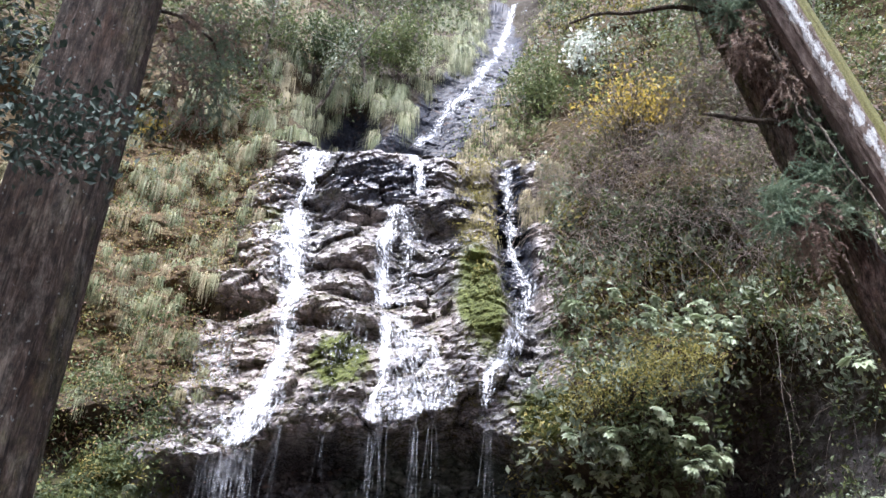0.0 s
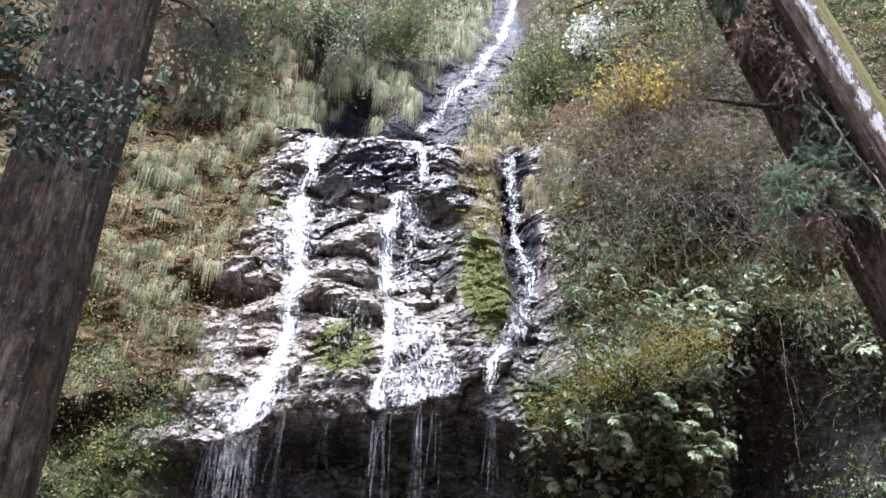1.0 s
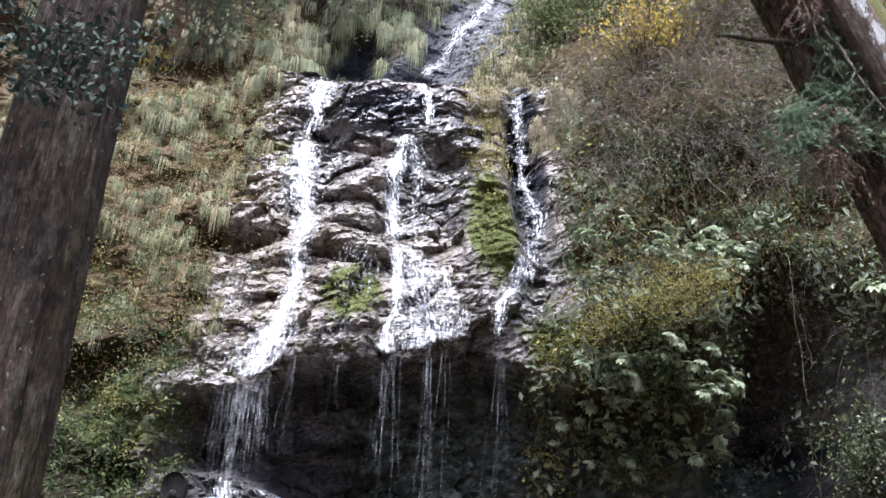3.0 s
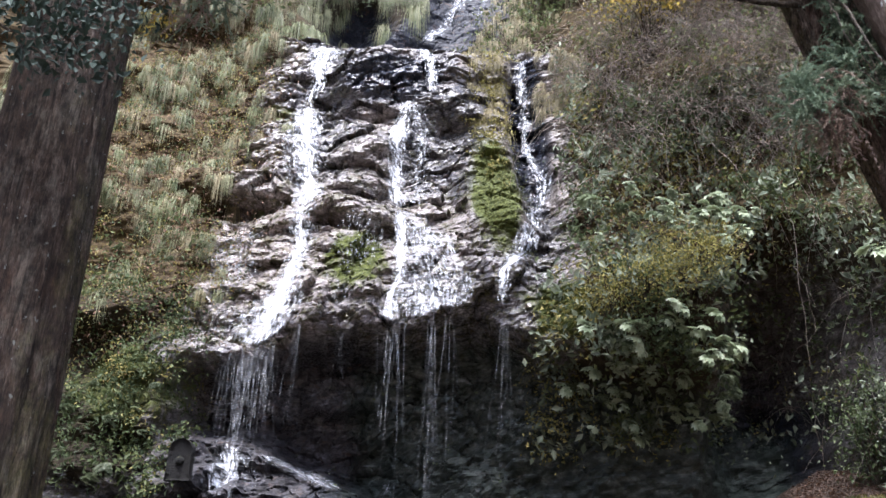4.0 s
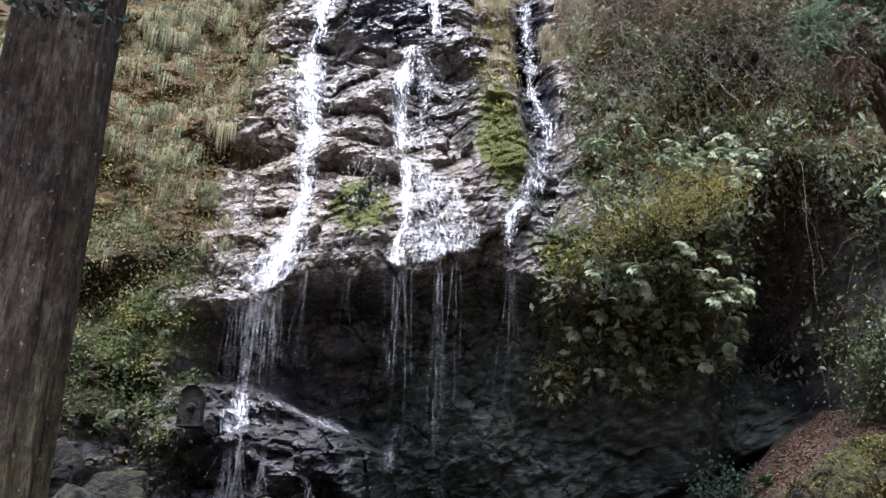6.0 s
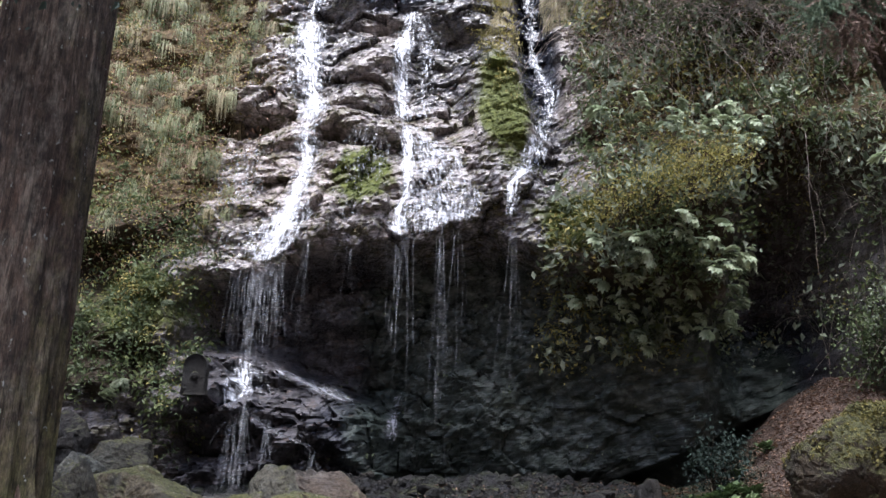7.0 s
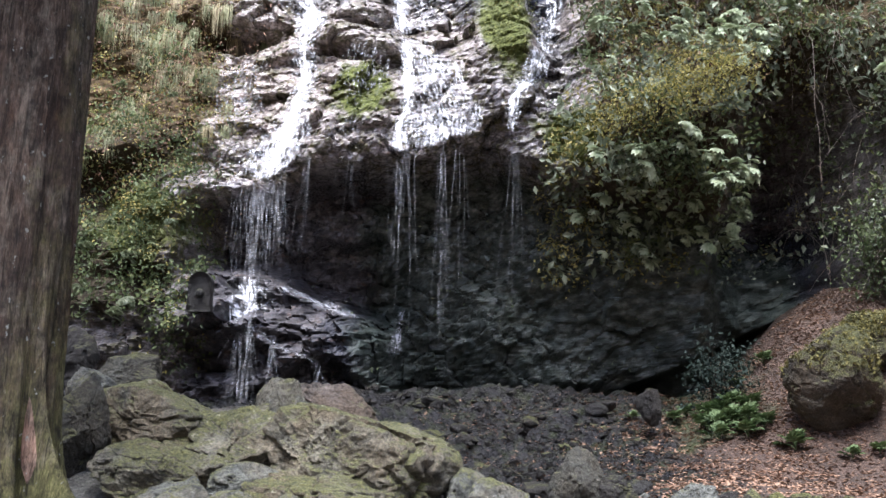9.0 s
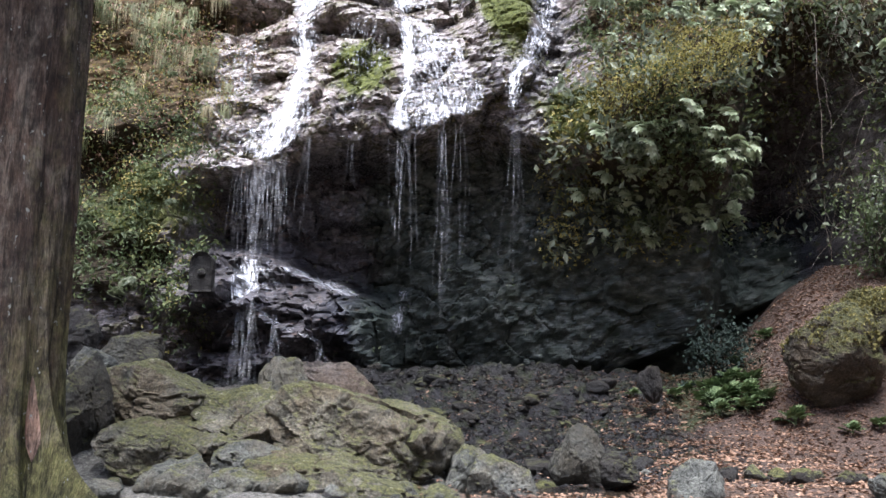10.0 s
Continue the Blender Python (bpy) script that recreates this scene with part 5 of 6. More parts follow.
    base = n.ramp(s, (0.3, (0.045, 0.034, 0.028)), (0.52, (0.13, 0.10, 0.085)), (0.75, (0.28, 0.24, 0.21)))
    m = n.ramp(n.math("ADD", n.attr("moss"), n.math("SUBTRACT", s, 0.55)), (0.30, 0.0), (0.5, 0.95))
    base = n.mix(m, base, n.ramp(f, (0.3, (0.05, 0.055, 0.015)), (0.7, (0.17, 0.165, 0.05))))
    w = n.ramp(n.math("ADD", n.math("MULTIPLY", n.attr("lichen"), 0.9), n.math("SUBTRACT", n.math("MULTIPLY", n.noise((6.0, 6.0, 3.0), 6, 0.75), 2.6), 1.55)), (0.42, 0.0), (0.56, 0.9))
    base = n.mix(w, base, n.ramp(f, (0.3, (0.30, 0.32, 0.33)), (0.7, (0.62, 0.65, 0.66))))
    n.bump(n.math("ADD", s, n.math("MULTIPLY", f, 0.4)), 0.9, 0.04)
    mat = n.done(base, 0.85, 0.3)
    me = trunk_mesh("trunk", (9.95, 11.0, 0.9), (4.55, 11.0, 16.5), 0.37, 0.33, mat, 0.3, 5, 3, flute=0.025)
    co = np.empty(len(me.vertices) * 3, np.float32)
    me.vertices.foreach_get("co", co)
    co = co.reshape(-1, 3)
    axis_x = 9.95 + (4.55 - 9.95) * (co[:, 2] - 0.9) / 15.6
    # across the trunk, square to the line from the path
    u = ((co[:, 0] - axis_x) * 0.86 - (co[:, 1] - 11.0) * 0.51) / 0.36
    me.attributes["moss"].data.foreach_set("value", np.clip(ease(0.25, 0.60, u), 0, 1).astype(np.float32))
    me.attributes.new("lichen", "FLOAT", "POINT").data.foreach_set("value", (0.95 * np.exp(-((u - 0.05) / 0.42) ** 2)).astype(np.float32))
    part("trunk", me, other)


build_left_cedar()
build_leafy_bough()
build_right_trees()


# ---- unseen crowns, added high over the path to shade the foreground ----
def crown(tree_ob, x, y, z0, z1, r, seed, mat=CEDAR):
    """An unseen conifer crown, added for its shade: limbs in whorls with hanging sprays, in uneven tiers."""
    q = np.random.default_rng(seed)
    tips = []
    for i in range(64):
        z = q.uniform(z0, z1)
        a = q.uniform(0, 2 * math.pi)
        ln = r * (1 - 0.75 * (z - z0) / (z1 - z0)) * q.uniform(0.6, 1.1)
        e = np.array((x + ln * math.cos(a), y + ln * math.sin(a), z - 0.25 * ln))
        if i < 40:
            part("limb", curve_tube("limb", [(x, y, z), ((x + e[0]) / 2, (y + e[1]) / 2, z), e], 0.07, 0.02, TWIG, 5, 10, 0.1, i), tree_ob)
        for t in np.linspace(0.25, 1, 5):
            tips.append((x + (e[0] - x) * t, y + (e[1] - y) * t, z + (e[2] - z) * t))
    part("needles", leaf_cloud("needles", np.array(tips), 26, (0.45, 0.45, 0.3), 0.42, mat, 0.35, 0.8, 0.0), tree_ob)


def build_shade_crowns():
    trees = [o for o in scene.objects if o.parent is None and o.name.split(".")[0] in ("cedar_tree", "tree")]
    for ob, (x, y, z0, z1, r) in zip(trees, ((-4.4, 8.8, 16.5, 27.0, 5.0), (2.2, 12.0, 20.5, 26.0, 1.8), (2.4, 11.0, 20.0, 26.0, 1.8))):
        o = Vector(ob.location)
        crown(ob, x - o.x, y - o.y, z0 - o.z, z1 - o.z, r, int(10 * y))


# ---- undergrowth, grass and shrubs ----
def build_growth():
    def bank_left(x, z):
        return ease(-3.9, -5.9, x + 0.12 * (z - 12) + 0.8 * fbm(x * 0.6, 2.0, z * 0.6, 3, 605)) * (0.22 + 0.78 * (fbm(x * 1.2, 3.0, z * 1.2, 3, 601) > 0.0))
    def tufts(n, x0, x1, z0, z1, mask, blades, length, mats, width, label):
        g = cliff_points(n, x0, x1, z0, z1, mask, 0.06)
        for i, (mat, tone) in enumerate(mats):
            stuff("grass", grass_mesh("grass", g[i::len(mats)], blades, length, mat, width, 0.5), tone + label, "grass")
    both = ((GRASS, "drooping grey-green "), (STRAW, "drooping straw-coloured "), (GRASS_LIGHT, "drooping pale green "))
    tufts(1050, -11.5, -3.7, 10.2, 18.8, bank_left, 54, 0.54, both, 0.0066, "grass tufts on the steep bank")
    tufts(560, -9.5, -4.4, 6.8, 10.8, lambda x, z: 0.8 * ease(-4.6, -5.6, x) * (fbm(x * 1.4, 3.0, z * 1.4, 3, 602) > 0.05), 46, 0.42, both, 0.0055, "grass tufts on the rock ledges")

    def up(x, z):
        bed = np.interp(z, BED_Z, BED_X)
        return ease(-0.9, -1.6, x - bed) * ease(-6.0, -4.5, x - bed) * (0.15 + 0.85 * (fbm(x * 0.7, 3.0, z * 0.9, 3, 603) > -0.02)) * (1 - hump(x, z, -3.2, 19.8, 1.0, 1.9, -10))
    tufts(1500, -6, 5, 18.0, 35, up, 50, 0.95, ((GRASS_LIGHT, "long hanging pale "), (GRASS, "long hanging grey-green ")), 0.0075, "grass beside the upper fall")
    tufts(620, -12, -3.5, 18, 31, lambda x, z: 0.9 * (fbm(x * 0.7, 3.0, z * 0.7, 3, 604) > 0.0) * (1 - hump(x, z, -3.2, 19.8, 1.0, 1.9, -10)), 54, 0.85, ((GRASS_LIGHT, "hanging pale "), (GRASS, "hanging grey-green "), (STRAW, "hanging dry ")), 0.0075, "grass on the upper slope")
    tufts(110, 0.5, 2.1, 13.2, 20.2, lambda x, z: 0.9 * hump(x, z, 1.3, 16.6, 0.6, 3.2, 0), 44, 0.45, ((STRAW, "yellowish "),), 0.0055, "grass on the mossy rib")
    stuff("undergrowth", leaf_cloud("undergrowth", cliff_points(420, 0.6, 2.0, 10.0, 18.6, lambda x, z: 0.8 * hump(x, z, 1.3, 15.4, 0.6, 3.4, 0), 0.2), 14, 0.11, 0.085, OLIVE), "small olive leaves on the mossy rib", "plants")
    tufts(170, 2.7, 5.2, 14.6, 20.0, lambda x, z: 0.9 * hump(x, z, 3.4, 16.4, 0.8, 1.9, 0), 50, 0.85, ((STRAW, "long dry "),), 0.0055, "straw grass hanging by the fall")

    # leafy cover of the slopes
    def right_bank(x, z):
        gap = np.maximum(hump(x, z, 7.2, 5.8, 1.7, 3.6, -6), 0.85 * hump(x, z, 5.9, 7.0, 0.7, 0.9, 0))
        return ease(2.7, 3.5, x - 0.06 * (z - 9) + 0.8 * ease(9.0, 8.0, z)) * (1 - 0.96 * gap) * ease(4.5, 5.2, z + 0.45 * np.maximum(4.2 - x, 0)) * (0.35 + 0.65 * (fbm(x * 1.1, 3.0, z * 1.4, 3, 611) > -0.02))
    c = cliff_points(4400, 2.1, 11.8, 4.6, 14.5, right_bank, 0.8)
    n = len(c)
    pick = np.clip((fbm(c[:, 0] * 0.7, 5.0, c[:, 2] * 0.7, 3, 615) + 0.25 * rng.normal(size=n) + 0.5), 0, 0.999)
    for lo, hi, per, spread, size, mat, lab in ((0.0, 0.30, 14, 0.15, 0.13, GREEN_DARK, "dark evergreen leaves covering the rock bank"), (0.30, 0.48, 13, 0.15, 0.14, GREEN_MID, "green leaves covering the rock bank"),
                                                (0.48, 0.80, 9, 0.16, 0.21, GREEN_GREY, "grey-green leaves covering the rock bank"), (0.80, 1.0, 16, 0.15, 0.09, OLIVE, "olive leaves covering the rock bank")):
        stuff("undergrowth", leaf_cloud("undergrowth", c[(pick >= lo) & (pick < hi)], per, spread, size, mat), lab, "plants")
    c = cliff_points(3600, 2.6, 17, 13.5, 37, lambda x, z: ease(0.0, 0.7, x - np.interp(z, [13, 18, 20, 27, 34, 38], [3.0, 2.9, 1.7, 3.9, 5.2, 6.0])) * (0.3 + 0.7 * (fbm(x * 0.6, 3.0, z * 0.6, 3, 612) > -0.15)) * (1 - 0.85 * hump(x, z, 7.4, 16.0, 3.1, 3.0, 0)), 1.3)
    n = len(c)
    pick = np.clip((fbm(c[:, 0] * 0.5, 5.0, c[:, 2] * 0.5, 3, 616) + 0.2 * rng.normal(size=n) + 0.5), 0, 0.999)
    for lo, hi, mat, lab in ((0.0, 0.42, GREEN_MID, "leafy scrub on the upper slope"), (0.42, 0.55, GREEN_DARK, "dark leafy scrub on the upper slope"), (0.55, 0.78, GREEN_GREY, "grey-green scrub on the upper slope"), (0.78, 0.9, CEDAR_DEAD, "withered scrub on the upper slope"), (0.9, 1.01, OLIVE, "yellowing scrub on the upper slope")):
        stuff("undergrowth", leaf_cloud("undergrowth", c[(pick >= lo) & (pick < hi)], 20, 0.24, 0.16, mat), lab, "plants")
    # bare brown brush
    c = cliff_points(2600, 3.4, 14, 11.0, 24, lambda x, z: hump(x, z, 7.6, 16.3, 4.0, 4.4, 0) * ease(3.2, 4.2, x), 1.5)
    stuff("dead_brush", brush_mesh("dead_brush", c, 5, 1.2, BRUSH, 0.008, 0.4, 0.5, 0.9), "tangle of bare brown twigs on the slope", "brush")
    stuff("dead_brush", brush_mesh("dead_brush", c[::4], 5, 1.5, VINE, 0.008, 0.5, 0.4, 0.7), "pale bare twigs on the slope", "brush")
    stuff("dead_brush", leaf_cloud("dead_brush", c[::2], 9, 0.32, 0.075, CEDAR_DEAD), "withered brown foliage on the slope", "brush")
    stuff("undergrowth", leaf_cloud("undergrowth", c[(fbm(c[:, 0] * 0.7, 6.0, c[:, 2] * 0.7, 3, 623) > 0.12)][::2], 12, 0.26, 0.09, OCHRE), "golden dry leaves among the bare twigs", "plants")
    stuff("undergrowth", leaf_cloud("undergrowth", c[(fbm(c[:, 0] * 0.8, 4.0, c[:, 2] * 0.8, 3, 621) > 0.05)][::2], 18, 0.26, 0.095, SCRUB), "yellow-green leaves among the bare twigs", "plants")
    stuff("undergrowth", leaf_cloud("undergrowth", c[(fbm(c[:, 0] * 0.8, 8.0, c[:, 2] * 0.8, 3, 622) + 0.06 * (14.5 - c[:, 2]) > 0.08)][::2], 16, 0.24, 0.12, GREEN_MID), "green leaves among the bare twigs", "plants")
    c = cliff_points(420, 3.2, 11, 6, 14, right_bank, 0.7)
    stuff("dead_brush", brush_mesh("dead_brush", c, 5, 0.8, TWIG, 0.006, 0.0, 0.6, 0.8), "thin bare twigs among the leaves", "brush")
    c = cliff_points(130, 3.0, 8.5, 11.5, 19, lambda x, z: ease(2.8, 3.6, x) * 0.8, 1.1)
    stuff("dead_brush", brush_mesh("dead_brush", c, 4, 1.9, BRUSH, 0.009, 0.2, 0.5, 1.0, 9), "long bare hanging stems over the leaves", "brush")
    c = cliff_points(420, 2.4, 7.0, 8.5, 14.5, right_bank, 0.8)
    stuff("fallen_leaves", leaf_cloud("fallen_leaves", c, 9, 0.24, 0.09, BROWN_LEAF), "withered brown leaves caught in the growth", "leaves")
    c = cliff_points(480, 0.3, 2.3, 8.4, 14.2, lambda x, z: hump(x, z, 1.35, 11.0, 0.8, 2.8, 4), 0.03)
    stuff("undergrowth", leaf_cloud("undergrowth", c, 22, 0.10, 0.045, MOSS_TUFT), "cushions of green moss on the rock rib", "moss")
    c = cliff_points(50, -3.0, -0.8, 7.4, 10.2, lambda x, z: hump(x, z, -1.85, 8.7, 0.9, 1.1, -15), 0.03)
    stuff("undergrowth", leaf_cloud("undergrowth", c, 20, 0.09, 0.04, MOSS_TUFT), "cushions of green moss on the wet face", "moss")
    c = cliff_points(1500, 0.6, 8.5, 17.4, 35.0, lambda x, z: ease(0.7, 1.2, x - np.interp(z, BED_Z, BED_X)) * ease(4.2, 3.2, x - np.interp(z, BED_Z, BED_X)), 0.25)
    stuff("undergrowth", leaf_cloud("undergrowth", c[::2], 24, 0.26, 0.13, GREEN_MID), "green growth beside the upper fall", "plants")
    stuff("grass", grass_mesh("grass", c[1::2], 34, 0.7, STRAW, 0.008, 0.5), "yellow grass beside the upper fall", "grass")
    # left: low mossy growth and leaves
    def low_left(x, z):
        return ease(-4.6, -5.3, x + 0.12 * (z - 5)) * ease(2.4, 3.6, z + 0.5 * (x + 6)) * (0.2 + 0.8 * ease(8.4, 7.0, z)) * (0.3 + 0.7 * (fbm(x * 1.0, 3.0, z * 1.0, 3, 613) > 0.0))
    c = cliff_points(1900, -10.5, -4.6, 2.2, 10.0, low_left, 0.4)
    n = len(c)
    for i, (lo, hi, size, mat, lab) in enumerate(((0, 0.62, 0.10, GREEN_DARK, "dark leaves on the mossy rocks"), (0.62, 0.78, 0.07, OLIVE, "olive leaves on the mossy rocks"), (0.78, 1, 0.12, GREEN_MID, "green leaves on the mossy rocks"))):
        stuff("undergrowth", leaf_cloud("undergrowth", c[int(lo * n): int(hi * n)], 16, 0.14, size, mat), lab, "plants")
    c = cliff_points(3400, -11, -4.2, 6.2, 18, lambda x, z: 0.3 + bank_left(x, z) * ease(-4.2, -5.2, x), 0.1)
    stuff("fallen_leaves", leaf_cloud("fallen_leaves", c, 7, 0.22, 0.075, BROWN_LEAF), "brown fallen leaves caught on the bank", "leaves")
    c = cliff_points(2600, -11, -4.4, 5.5, 18, lambda x, z: 1.2 * ease(-4.2, -5.4, x) * (0.25 + 0.75 * (fbm(x * 1.3, 7.0, z * 1.3, 3, 618) > 0.0)), 0.18)
    stuff("undergrowth", leaf_cloud("undergrowth", c[::3], 14, 0.16, 0.085, GREEN_DARK), "dark sprigs between the grass tufts", "plants")
    stuff("undergrowth", leaf_cloud("undergrowth", c[1::3], 10, 0.18, 0.065, OCHRE), "golden withered leaves between the grass tufts", "plants")
    stuff("undergrowth", leaf_cloud("undergrowth", c[2::3], 14, 0.18, 0.075, OLIVE), "olive leaves between the grass tufts", "plants")
    # scrub round the head of the fall
    c = cliff_points(2400, -15, 3.0, 18.5, 40, lambda x, z: ease(-1.6, -3.6, x - np.interp(z, BED_Z, BED_X)) * (fbm(x * 0.45, 3.0, z * 0.45, 3, 614) > -0.02) * (1 - hump(x, z, -3.1, 19.6, 1.5, 2.0, -10)), 1.2)
    n = len(c)
    stuff("undergrowth", leaf_cloud("undergrowth", c[: n // 2], 26, 0.28, 0.17, GREEN_DARK), "dark scrub above the fall", "plants")
    stuff("undergrowth", leaf_cloud("undergrowth", c[n // 2:], 24, 0.28, 0.17, GREEN_MID), "green scrub above the fall", "plants")
    stuff("dead_brush", brush_mesh("dead_brush", c[::2], 6, 1.6, VINE, 0.010, 0.3, 0.6, 0.8), "pale bare twigs among the scrub", "brush")
    c = cliff_points(90, -3.0, 6.0, 2.4, 6.5, lambda x, z: 0.6 + 0 * x, 0.05)
    stuff("undergrowth", leaf_cloud("undergrowth", c, 5, 0.09, 0.085, FERN_GREEN), "small green sprigs on the shaded wall", "plants")
    # scattered leaves that show pale in the dark of the cave
    c = cliff_points(60, 6.0, 8.4, 4.5, 9.0, None, 1.2)
    stuff("undergrowth", leaf_cloud("undergrowth", c, 5, 0.14, 0.11, GREEN_GREY), "sparse pale leaves over the mouth of the cave", "plants")
    c = cliff_points(460, 7.7, 11.0, 3.8, 9.8, lambda x, z: ease(7.8, 8.6, x + 0.1 * (z - 5)), 1.4)
    n = len(c)
    stuff("undergrowth", leaf_cloud("undergrowth", c[: n // 4], 12, 0.18, 0.13, GREEN_GREY), "grey-green shrubs on the wall beside the cave", "plants")
    stuff("undergrowth", leaf_cloud("undergrowth", c[n // 4: n // 3], 12, 0.18, 0.10, OLIVE), "olive shrubs on the wall beside the cave", "plants")
    stuff("undergrowth", leaf_cloud("undergrowth", c[n // 3:], 16, 0.18, 0.12, GREEN_DARK), "dark shrubs on the wall beside the cave", "plants")
    stuff("dead_brush", brush_mesh("dead_brush", c[::3], 5, 0.9, VINE, 0.006, 0.0, 0.6, 0.9), "bare hanging twigs beside the cave", "brush")
    # litter on the ground
    x, y = rng.uniform(0.9, 9.5, 44000), 8.8 + 9.8 * rng.random(44000) ** 1.3
    keep = rng.random(44000) < ease(1.2, 3.4, x - 0.25 * (y - 13)) * (0.35 + 0.65 * (fbm(x * 1.3, y * 1.3, 0.0, 3, 97) > -0.1))
    x, y = x[keep], y[keep]
    P = np.stack([x, y, ground_z(x, y) + 0.012], 1)
    V, F = leaf_arrays(P, rng.normal(size=P.shape) * (1, 1, 0.15), random_dirs(len(P), 2.5), rng.uniform(0.04, 0.09, len(P)), 0.6)
    x, y = rng.uniform(-0.5, 4.2, 3600), rng.uniform(9.0, 18.0, 3600)
    Q = np.stack([x, y, ground_z(x, y) + 0.05], 1)
    V2, F2 = leaf_arrays(Q, rng.normal(size=Q.shape) * (1, 1, 0.15), random_dirs(len(Q), 2.5), rng.uniform(0.035, 0.075, len(Q)), 0.6)
    stuff("fallen_leaves", mesh_of("fallen_leaves", V2, F2, BROWN_LEAF), "brown leaves scattered over the stream bed", "leaves")
    stuff("fallen_leaves", mesh_of("fallen_leaves", V, F, BROWN_LEAF), "brown fallen leaves littering the ground", "leaves")


build_shade_crowns()
build_growth()


def frond_mesh(name, length, mat, pairs=13, wide=0.26, seed=0):
    """An arching fern frond with paired leaflets along its rib."""
    r = np.random.default_rng(seed)
    t = np.linspace(0.12, 1, pairs)
    P = np.stack([0 * t, length * t * (1 - 0.15 * t), length * (0.45 * t - 0.55 * t * t)], 1)
    C, D, S = [], [], []
    for i, ti in enumerate(t):
        ln = length * wide * math.sin(math.pi * (0.12 + 0.85 * ti)) ** 0.8
        for s in (-1, 1):
            d = np.array((s, 0.45, -0.12))
            d /= np.linalg.norm(d)
            C.append(P[i] + d * ln * 0.5)
            D.append(d)
            S.append(ln)
    V, F = leaf_arrays(np.array(C), np.array(D), np.tile((0, 0, 1.0), (len(C), 1)) + r.normal(size=(len(C), 3)) * 0.12, np.array(S), 0.42)
    V2, F2 = tubes(P[None], np.full((1, pairs), 0.006), 3)
    F2 = np.concatenate([F2[:, [0, 1, 2]], F2[:, [0, 2, 3]]])
    return mesh_of(name, np.concatenate([V, V2]), np.concatenate([F, F2 + len(V)]), mat)


def broad_leaf_mesh(name, length, mat, seed=0):
    """A large lobed leaf of seven leaflets on a stalk."""
    C, D, S = [], [], []
    stalk = length * 0.5
    for a in (-100, -62, -30, 0, 30, 62, 100):
        d = np.array((math.sin(radians(a)), math.cos(radians(a)), -0.15))
        ln = length * (0.62 - 0.0022 * abs(a))
        C.append(np.array((0, stalk, length * 0.10)) + d * ln * 0.5)
        D.append(d)
        S.append(ln)
    V, F = leaf_arrays(np.array(C), np.array(D), np.tile((0, 0, 1.0), (7, 1)), np.array(S), 0.62)
    P = np.array([[(0, 0, 0), (0, stalk * 0.5, length * 0.10), (0, stalk, length * 0.10)]], float)
    V2, F2 = tubes(P, np.full((1, 3), 0.007), 3)
    F2 = np.concatenate([F2[:, [0, 1, 2]], F2[:, [0, 2, 3]]])
    return mesh_of(name, np.concatenate([V, V2]), np.concatenate([F, F2 + len(V)]), mat)


def leafy_plant(name, label, category, group, meshes, leaf, count, seed, tilt=(15, 60), fan=150):
    """A plant of fronds or large leaves that face the open side (towards -y)."""
    r = np.random.default_rng(seed)
    ob = thing(name, label, category, group)
    for i in range(count):
        o = part(leaf, meshes[i % len(meshes)], ob)
        a = 180 + r.uniform(-fan / 2, fan / 2)
        k = r.uniform(0.7, 1.15)
        o.matrix_basis = pose(0, 0, 0, 0, 0, a) @ pose(0, 0, r.uniform(-0.02, 0.12), r.uniform(*tilt) - 20, r.uniform(-15, 15), 0) @ Matrix.Scale(k, 4)
    return ob


